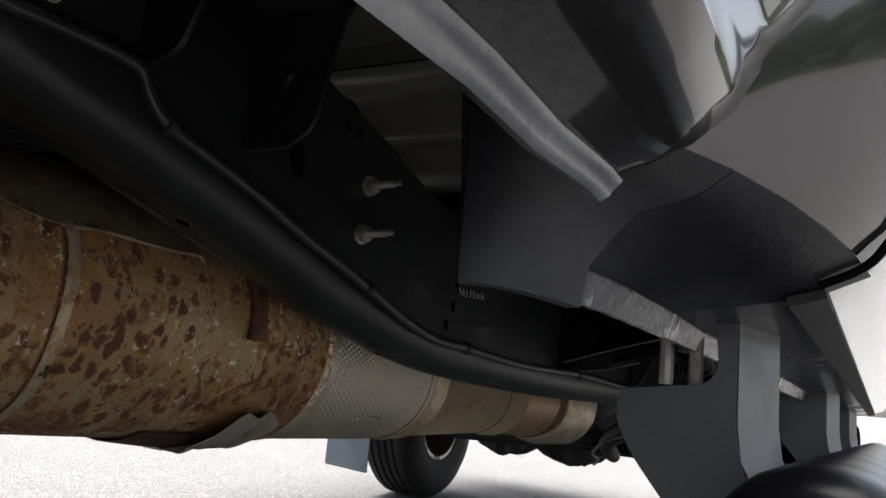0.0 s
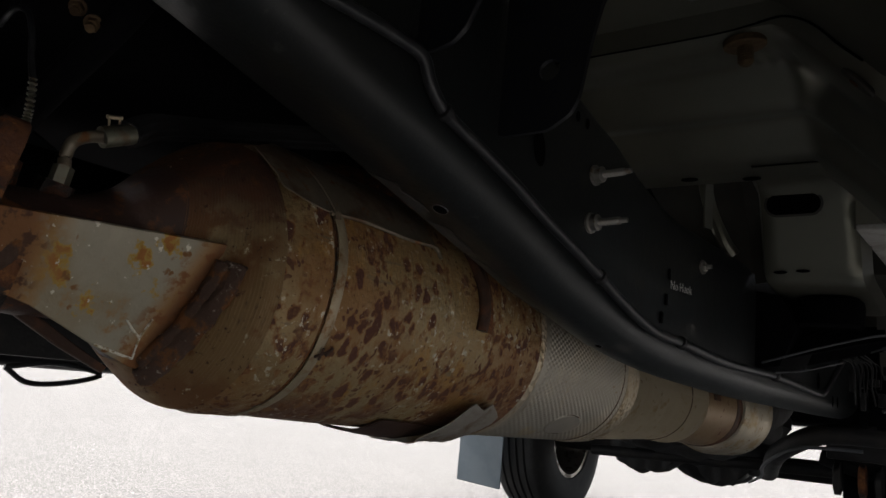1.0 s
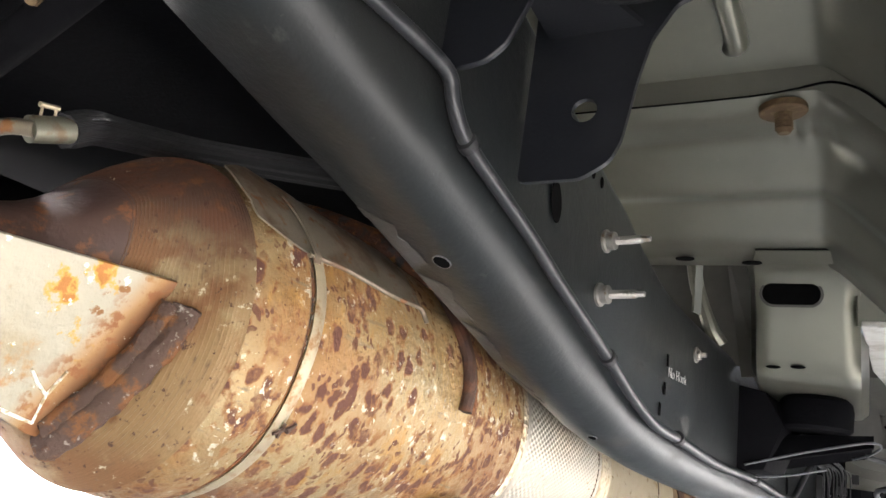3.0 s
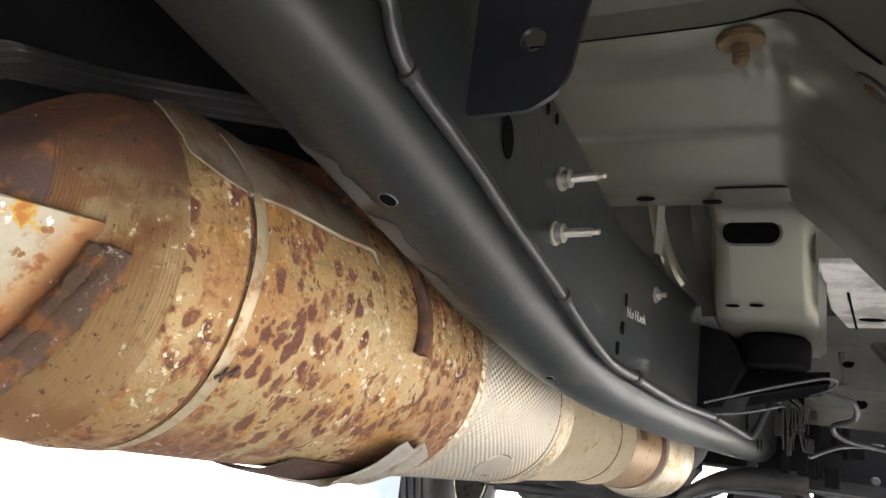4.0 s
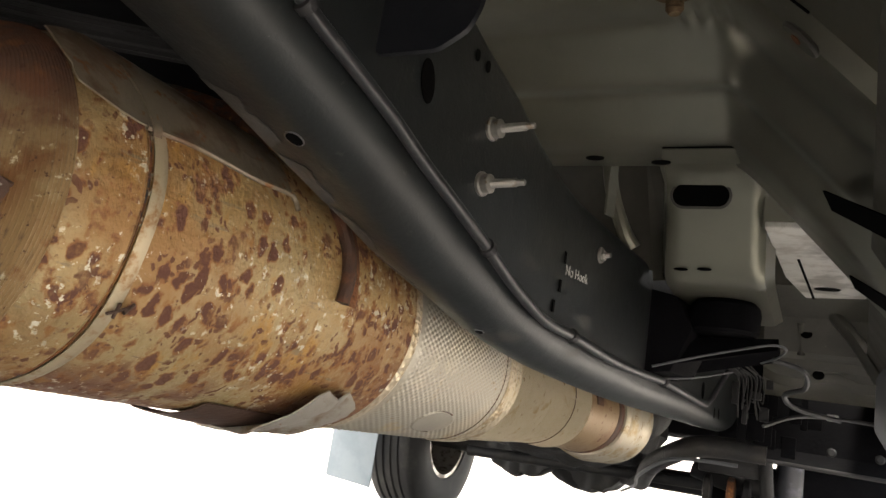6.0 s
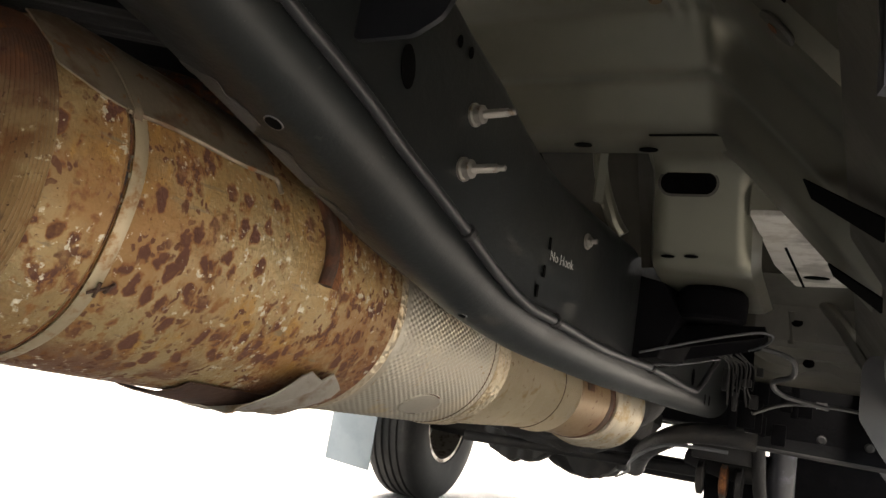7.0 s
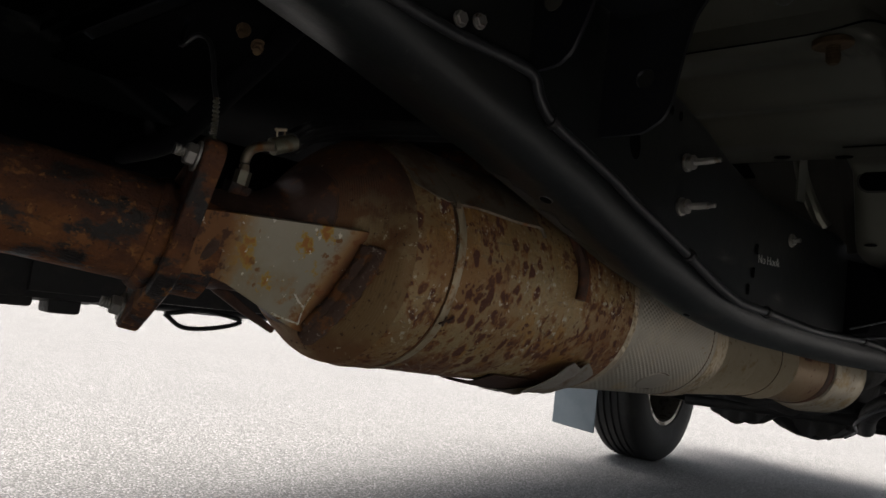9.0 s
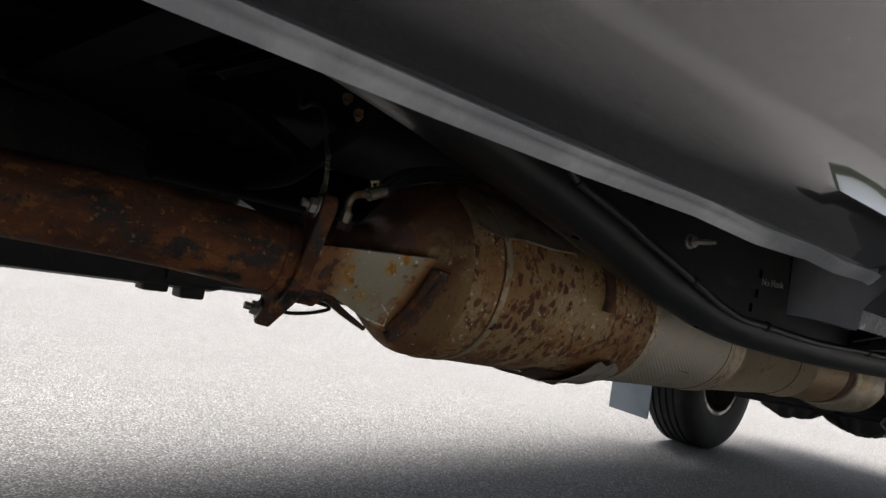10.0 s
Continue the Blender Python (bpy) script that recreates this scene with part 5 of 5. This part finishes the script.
prism(bm, [V((0.49, 1.46, 0.7)), V((0.57, 1.46, 0.715)), V((0.6, 1.46, 0.79)), V((0.57, 1.46, 0.845)), V((0.5, 1.46, 0.86))], V((0.02, 0.14, 0)))
part("mount_arm", bevel(bm, 0.006), SHADE_BLACK, mount, "black arm from the rail to the mount")
bm = shape()
tube(bm, [(0.54, 1.455, 0.72), (0.62, 1.465, 0.748), (0.69, 1.475, 0.77), (0.725, 1.5, 0.781), (0.742, 1.55, 0.782), (0.728, 1.6, 0.772), (0.7, 1.64, 0.764)], 0.002, 8)
part("bracket_lip", bm, STEP, mount, "pale worn lip of the bracket")
bm = shape()
tube(bm, [(0.545, 1.51, 0.705), (0.6, 1.53, 0.715), (0.66, 1.56, 0.735)], 0.0018, 8)
part("bracket_lip", bm, STEP, mount)

# wiring and lines ahead of the mount
loom = thing("wiring_loom", (0.66, 1.8, 0.7), "tangle of black wires and hoses by the front wheel", "wiring")
random.seed(5)
for k in range(9):
    x, y = 0.648 + 0.006 * k, 1.86 + 0.02 * (k % 3)
    bm = shape()
    tube(bm, [(x - 0.02, y - 0.06, 0.765 + 0.004 * (k % 4)), (x, y, 0.755), (x + 0.004 * random.uniform(-1, 1), y + 0.01, 0.71), (x + 0.006 * random.uniform(-1, 1), y + 0.02, 0.67 + 0.02 * (k % 3))], 0.0012 + 0.0011 * random.random(), 8)
    part("wire", bm, RUBBER, loom)
for x, z, w, h in ((0.632, 0.70, 0.014, 0.05), (0.655, 0.66, 0.01, 0.04), (0.672, 0.715, 0.02, 0.016), (0.69, 0.67, 0.018, 0.03), (0.7, 0.74, 0.014, 0.02)):
    bm = shape()
    box(bm, (x, 1.93, z), (x + w, 1.95, z + h), 0.002)
    part("bracket_tab", bm, BLACK_DULL, loom)
bm = shape()
for k in range(9):
    x, z = 0.63 + 0.02 * k + random.uniform(-0.01, 0.01), random.uniform(0.6, 0.7)
    w, h = random.uniform(0.015, 0.04), random.uniform(0.03, 0.09)
    bm = bm if k == 0 else shape()
    box(bm, (x, 2.08 + 0.01 * k, z), (x + w, 2.1 + 0.01 * k, z + h), 0.004)
    part("bracket_tab", bm, SHADE_BLACK, loom)
bm = shape()
tube(bm, [(0.72, 1.62, 0.77), (0.77, 1.66, 0.76), (0.775, 1.72, 0.735), (0.74, 1.75, 0.72), (0.76, 1.8, 0.7), (0.84, 1.86, 0.69)], 0.005, 8)
part("loop_hose", bm, LINE, loom)
bm = shape()
tube(bm, [(0.7, 1.9, 0.66), (0.76, 1.95, 0.69), (0.84, 2.0, 0.7), (0.93, 2.05, 0.7)], 0.004, 8)
part("loop_hose", bm, LINE, loom)
bm = shape()
box(bm, (0.82, 1.98, 0.693), (0.842, 2.0, 0.707), 0.002)
part("connector", bm, WHITE_MARK, loom, "small white connector")

liner = thing("wheel_liner", (0.8, 2.6, 0.6), "black plastic wheel arch liner", "liner")
rows = [[V((x, y, z)) for x in (0.68, 0.8, 0.9, 1.0)] for y, z in ((2.2, 0.59), (2.25, 0.62), (2.3, 0.75), (2.4, 0.9), (2.6, 1.02), (3.0, 1.08), (3.6, 1.1))]
part("liner_panel", sheet(shape(), rows, 0.004), SHADE_BLACK, liner)
# dark panel added to close off the bright ground behind the wires
rows = [[V((x, 2.2, z)) for x in (0.585, 0.63, 0.69)] for z in (0.6, 0.7, 0.8, 0.88)]
part("inner_liner", sheet(shape(), rows, 0.004), SHADE_BLACK, liner)
bm = shape()
tube(bm, [(0.69, 2.195, 0.588), (0.82, 2.195, 0.586), (1.0, 2.195, 0.584)], 0.005, 8, 2)
part("liner_hem", bm, RUBBER, liner)
for x in (0.74, 0.84, 0.94):
    bm = shape()
    loft(bm, [circle((x, 2.205, 0.63), (0, 1, -0.2), r, 16) for r in (0.009, 0.011)] + [circle((x, 2.2, 0.63), (0, 1, -0.2), 0.007, 16)])
    part("push_clip", bm, RUBBER, liner)

# ---- front axle ----
axle = thing("front_axle", (-0.1, 3.7, 0.3), "grimy black front axle with its tie rod and lines", "axle")
bm = shape()
tube(bm, [(-1.0, 3.9, 0.42), (-0.4, 3.9, 0.41), (0.2, 3.9, 0.41), (0.8, 3.9, 0.42)], 0.05, 20, 2)
part("axle_tube", bm, BLACK_DULL, axle)
bm = shape()
tube(bm, [(0.05, 3.5, 0.42), (0.15, 3.4, 0.41), (0.25, 3.1, 0.425), (0.33, 2.7, 0.475), (0.4, 2.4, 0.525), (0.47, 2.25, 0.565), (0.53, 2.2, 0.592), (0.6, 2.2, 0.602), (0.7, 2.2, 0.603)], 0.027, 16)
part("torque_arm", bm, BLACK_DULL, axle, "thick bent black arm")
bm = shape()
tube(bm, [(0.2, 3.0, 0.39), (0.32, 2.6, 0.445), (0.38, 2.3, 0.49), (0.44, 2.17, 0.53), (0.49, 2.15, 0.555), (0.55, 2.15, 0.563), (0.64, 2.15, 0.565)], 0.0045, 8)
part("steel_line", bm, STEP, axle)
bm = shape()
tube(bm, [(-0.5, 3.2, 0.42), (0.1, 3.25, 0.44), (0.7, 3.3, 0.455)], 0.022, 12, 2)
part("tie_rod", bm, BLACK_DULL, axle)
skid = thing("transfer_case", (0.05, 2.6, 0.42), "grimy black transfer case behind the axle", "transfer case")
bm = bmesh.new()
bmesh.ops.create_icosphere(bm, subdivisions=4, radius=1.0)
for v in bm.verts:
    p = v.co.copy()
    v.co = V((0.1 + 0.3 * p.x, 2.55 + 0.3 * p.y, 0.62 + 0.14 * p.z)) + 0.035 * noise.noise_vector(p * 3.1)
part("casing", bm, BLACK_DULL, skid)
bm = shape()
rows = []
for k in range(36):
    x = -0.5 + 0.7 * k / 35
    low = float(np.interp(x, [-0.5, -0.474, -0.43, -0.356, -0.29, -0.22, -0.153, -0.1, -0.041, 0.03, 0.1, 0.168, 0.2], [0.42, 0.385, 0.34, 0.328, 0.335, 0.36, 0.411, 0.37, 0.321, 0.325, 0.37, 0.428, 0.46])) + 0.006 * math.sin(k * 5.1) + 0.004 * math.sin(k * 2.3)
    rows.append([V((x, 3.42, 0.56)), V((x, 3.4, 0.5)), V((x, 3.4 + 0.01 * math.sin(k * 1.7), low + 0.014)), V((x, 3.46, low + 0.004)), V((x, 3.6, low + 0.02)), V((x, 3.7, 0.5))])
sheet(bm, rows, 0.004)
part("ragged_cover", bm, BLACK_DULL, axle, "ragged black cover hanging from the axle", 50)
bm = bmesh.new()
bmesh.ops.create_icosphere(bm, subdivisions=4, radius=1.0)
for v in bm.verts:
    p = v.co.copy()
    v.co = V((-0.12 + 0.2 * p.x, 3.8 + 0.2 * p.y, 0.425 + 0.13 * p.z)) + 0.012 * noise.noise_vector(p * 3.1)
part("differential", bm, BLACK_DULL, axle)

# suspension bushing, shock and brake parts at the near front wheel
susp = thing("suspension_arm", (0.6, 2.75, 0.42), "grimy suspension arm with rusty bushing and pale shock", "suspension")
bm = shape()
box(bm, (0.49, 2.7, 0.52), (0.7, 2.8, 0.6), 0.008)
part("arm_bracket", bm, BLACK_DULL, susp)
for x in (0.505, 0.575, 0.62):
    bm = shape()
    loft(bm, [circle((x, 2.76, 0.46), (1, 0, 0), 0.04, 24), circle((x + 0.004, 2.76, 0.46), (1, 0, 0), 0.052, 24), circle((x + 0.02, 2.76, 0.46), (1, 0, 0), 0.052, 24), circle((x + 0.024, 2.76, 0.46), (1, 0, 0), 0.04, 24)])
    part("bushing", bm, BLACK_DULL if x != 0.575 else RUST_DARK, susp)
bm = shape()
tube(bm, [(0.75, 2.8, 0.62), (0.75, 2.82, 0.2)], 0.04, 20, 1)
part("shock_body", bm, BLUE_GREY, susp, "blue-grey shock absorber")
bm = shape()
tube(bm, [(0.68, 2.7, 0.62), (0.69, 2.7, 0.5), (0.7, 2.72, 0.43), (0.73, 2.75, 0.36)], 0.02, 12)
part("link", bm, BLACK_DULL, susp)
# dark panel added to stand for the shade on the near wheel and block light
bm = shape()
prism(bm, rounded([V((0.74, 3.05, 0.12)), V((1.1, 3.05, 0.12)), V((1.1, 3.05, 0.66)), V((0.74, 3.05, 0.66))], 0.06, 4), V((0, 0.004, 0)))
part("splash_shield", bm, SHADE_BLACK, susp, "dark panel added for the shade before the wheel")
bm = shape()
box(bm, (0.52, 2.84, 0.34), (0.78, 2.9, 0.56), 0.02)
part("arm_mount", bm, SHADE_BLACK, susp)
bm = shape()
tube(bm, [(0.46, 2.86, 0.52), (0.6, 2.84, 0.49), (0.75, 2.84, 0.5)], 0.03, 14)
part("lower_link", bm, BLACK_DULL, susp)
# ---- wheels ----
def wheel(at, inner):
    """A wheel whose inner face looks along inner (+1 or -1) in x."""
    whl = thing("wheel", (at[0], at[1], 0.0), "worn black truck tyre on a bright alloy rim", "wheel", "truck wheels")
    x, y, z = at
    Rt = at[2]
    half = 0.142
    prof = [(-half + 0.02, 0.235), (-half + 0.004, 0.25), (-half, 0.29), (-half - 0.006, 0.33), (-half + 0.002, 0.37), (-half + 0.014, Rt - 0.024), (-half + 0.033, Rt - 0.006)]
    groove = []
    for k in range(5):
        c = -0.085 + 0.0425 * k
        groove += [(c - 0.012, Rt), (c + 0.012, Rt), (c + 0.016, Rt - 0.009), (c + 0.026, Rt - 0.009)] if k < 4 else [(c - 0.012, Rt), (c + 0.012, Rt)]
    prof = prof + groove + [(-a, b) for a, b in reversed(prof)]
    bm = shape()
    loft(bm, [circle((x + a * 1.0, y, z), (1, 0, 0), r, 72) for a, r in prof], True, False)
    tyre = part("tyre", bm, RUBBER, whl, "worn black tyre with tread grooves")
    block = shape()
    prism(block, [V((0, -0.009, 0)), V((0.026, -0.004, -0.013)), V((0.026, 0.008, -0.013)), V((0, 0.004, 0))], V((0, 0, 0.008)))
    bme = bpy.data.meshes.new("tread_block")
    block.to_mesh(bme)
    block.free()
    for i in range(60):
        for side in (-1, 1):
            a = 2 * math.pi * (i + 0.25 * side) / 60
            ob = link("tread_block", bme, RUBBER, None)
            ob.parent = tyre
            ob.matrix_parent_inverse = Matrix.Identity(4)
            place = Matrix.Translation((x + side * 0.092, y, z)) @ Matrix.Rotation(a, 4, "X") @ Matrix.Translation((0, 0, Rt - 0.007)) @ Matrix.Rotation(0 if side > 0 else math.pi, 4, "Z")
            ob.matrix_basis = place
    prof = [(0.122, 0.252), (0.132, 0.246), (0.131, 0.226), (0.118, 0.22), (0.06, 0.215), (0.0, 0.2), (-0.06, 0.19), (-0.075, 0.12), (-0.08, 0.05), (-0.08, 0.01)]
    bm = shape()
    loft(bm, [circle((x + inner * a, y, z), (1, 0, 0), r, 64) for a, r in prof], True, False)
    part("rim", bm, CHROME, whl, "bright alloy rim seen from inside")
    bm = shape()
    loft(bm, [circle((x + inner * a, y, z), (1, 0, 0), r, 48) for a, r in ((-0.04, 0.13), (-0.03, 0.14), (-0.01, 0.14), (0.0, 0.13))])
    part("brake_disc", bm, BLACK_DULL, whl, "dark brake disc")
    return whl


wheel((-1.055, 3.93, 0.45), 1)

flap = thing("mud_flap", (-1.13, 3.42, 0.14), "pale grey flat mud flap hanging behind the front wheel", "mud flap")
poly = rounded([V((-1.325, 3.4, 0.165)), V((-1.065, 3.4, 0.15)), V((-1.065, 3.4, 0.62)), V((-1.325, 3.4, 0.62))], 0.008, 3)
part("flap_sheet", bevel(prism(shape(), poly, V((0, 0.006, 0))), 0.0015, 1), FLAP, flap)
bm = shape()
box(bm, (-1.3, 3.39, 0.6), (-1.0, 3.42, 0.98), 0.004)
part("flap_hanger", bm, BLACK_DULL, flap)

# ---- far side of the underbody ----
tank = thing("fuel_tank", (-0.9, 0.2, 0.56), "black plastic fuel tank on the far side with strap brackets", "fuel tank")
bm = shape()
box(bm, (-1.15, -1.4, 0.58), (-0.75, 0.62, 0.98), 0.03)
part("tank_shell", bm, BLACK_DULL, tank)
for y in (0.4, 0.5):
    bm = shape()
    box(bm, (-0.82, y, 0.556 + 0.1 * (0.5 - y)), (-0.76, y + 0.07, 0.6), 0.01)
    part("strap_bracket", bm, BLACK_DULL, tank)
bm = shape()
box(bm, (-0.8, 0.45, 0.6), (-0.74, 1.7, 0.72), 0.006)
part("guard_rail", bm, BLACK_DULL, tank)
far_rail = thing("frame_rail", (-0.85, 0.9, 0.73), "black steel frame rail on the far side", "frame rail")
part("channel", loft(shape(), rail_rings(-1.0, -0.4)), FRAME, far_rail)
for y in (-1.6, -0.6, 0.5, 1.3):
    bm = shape()
    box(bm, (-0.86, y, rail_z(y) + 0.04), (-0.79, y + 0.012, rail_z(y) + 0.2), 0.003)
    part("gusset", bm, FRAME, far_rail)
    bm = bolt(shape(), (-0.79, y + 0.1, rail_z(y) + 0.1), (1, 0, 0), 0.01, 0.01, 0.015)
    part("rail_bolt", bm, RUST_BOLT, far_rail)
far_board = thing("running_board", (-1.3, 1.4, 0.56), "black tube running board on the far side", "running board")
bm = shape()
tube(bm, [(-1.1, 0.6, 0.6), (-1.1, 1.4, 0.6)], 0.03, 14, 1)
part("step_tube", bm, STEP_TUBE, far_board)
bm = shape()
tube(bm, [(-0.83, 0.8, 0.575), (-0.82, 0.85, 0.545), (-0.8, 0.93, 0.552), (-0.8, 1.0, 0.575), (-0.82, 0.9, 0.59), (-0.83, 0.8, 0.575)], 0.006, 8)
part("wire_loop", bm, LINE, far_board, "bent black wire loop")

cross = thing("cross_member", (-0.1, 1.9, 0.62), "black steel cross member between the frame rails", "cross member")
bm = shape()
box(bm, (-0.85, 0.0, 0.98), (0.36, 0.09, 1.06), 0.01)
part("beam", bm, SHADE_BLACK, cross)
for x in (-0.86, 0.33):
    bm = shape()
    box(bm, (x, -0.04, 0.94), (x + 0.012, 0.13, 1.1), 0.003)
    part("end_plate", bm, SHADE_BLACK, cross)
    bm = bolt(shape(), (x + 0.006, 0.045, 0.96), (0, -1, -0.2), 0.01, 0.01, 0.014)
    part("beam_bolt", bm, RUST_BOLT, cross)
gear = thing("transmission", (-0.35, 1.7, 0.62), "near-black transmission housing above the exhaust", "transmission")
bm = shape()
rings = [circle((-0.3, y, 0.86), (0, 1, 0), r, 24) for y, r in ((0.2, 0.05), (1.0, 0.06), (1.05, 0.14), (1.5, 0.19), (1.9, 0.2), (2.3, 0.22), (3.2, 0.3))]
loft(bm, rings)
part("housing", bm, SHADE_BLACK, gear)
bm = shape()
tube(bm, [(0.31, 0.9, 0.83), (0.24, 0.82, 0.86), (0.1, 0.75, 0.9), (-0.1, 0.7, 0.92)], 0.02, 12)
part("brown_pipe", bm, RUST_DARK, gear, "short brown pipe")
bm = shape()
prism(bm, [V((0.098, 0.96, 0.911)), V((0.127, 0.96, 0.916)), V((0.152, 0.96, 0.903)), V((0.159, 0.96, 0.885)), V((0.15, 0.96, 0.871)), V((0.123, 0.96, 0.893))], V((0.001, 0.004, 0.001)))
part("pale_clip", bm, SHEET, gear, "small pale sheet-metal clip")
for at in ((0.086, 0.38, 0.96), (0.036, 0.385, 0.993)):
    bm = bolt(shape(), at, (0.5, -0.4, -0.6), 0.008, 0.01, 0.01, 0.01, 0.005)
    part("bracket_bolt", bm, RUST_BOLT, gear)
bm = shape()
tube(bm, [(0.17, 0.42, 1.05), (0.1, 0.4, 0.97), (0.0, 0.4, 0.92), (-0.14, 0.4, 0.86), (-0.28, 0.38, 0.84)], 0.018, 12)
part("support_arm", bm, SHADE_BLACK, gear)
bm = shape()
box(bm, (-0.9, 3.2, 0.62), (0.5, 4.6, 1.1), 0.03)
part("engine_block", bm, SHADE_BLACK, gear)

# nose of the truck, to close the view forward
nose = thing("front_bumper", (0.0, 4.6, 0.6), "gloss black front bumper below the engine bay", "bumper")
bm = shape()
box(bm, (X0, 3.3, 1.1), (1.0, 5.1, 1.5), 0.02)
part("engine_bay", bm, SHADE_BLACK, nose)
bm = shape()
box(bm, (-1.25, 4.75, 0.6), (0.95, 5.1, 1.12), 0.03)
part("bumper", bm, PAINT, nose)
wheel((0.87, 3.9, 0.42), -1)

# ---- ground ----
bm = shape()
v = [bm.verts.new(p) for p in ((-400, -400, 0), (400, -400, 0), (400, 400, 0), (-400, 400, 0))]
bm.faces.new(v)
gme = bpy.data.meshes.new("ground")
bm.to_mesh(gme)
bm.free()
tagged(link("ground", gme, ASPHALT), "pale grey weathered asphalt with exposed aggregate", "asphalt", "", "structure")

# trees across the way, which the paint mirrors
FOLIAGE = material("mixed_green_foliage", (0.06, 0.085, 0.04), 0.8, 0.0, [("noise", 0.8, 0.45, 0.6, (0.1, 0.11, 0.06), 0.8), ("noise", 3, 0.5, 0.65, (0.03, 0.045, 0.02), 0.9)])
rows = []
for k in range(81):
    y = -120 + 3 * k
    top = 6.5 + 2.2 * noise.noise(V((y * 0.13, 0, 0))) + 1.2 * noise.noise(V((y * 0.5, 3, 0)))
    rows.append([V((48 + 1.5 * noise.noise(V((y * 0.3, j, 7))), y, top * j / 8)) for j in range(9)])
tagged(part("backdrop", sheet(shape(), rows, 0.3), FOLIAGE, None), "distant green tree line beyond the asphalt", "trees", "", "structure")
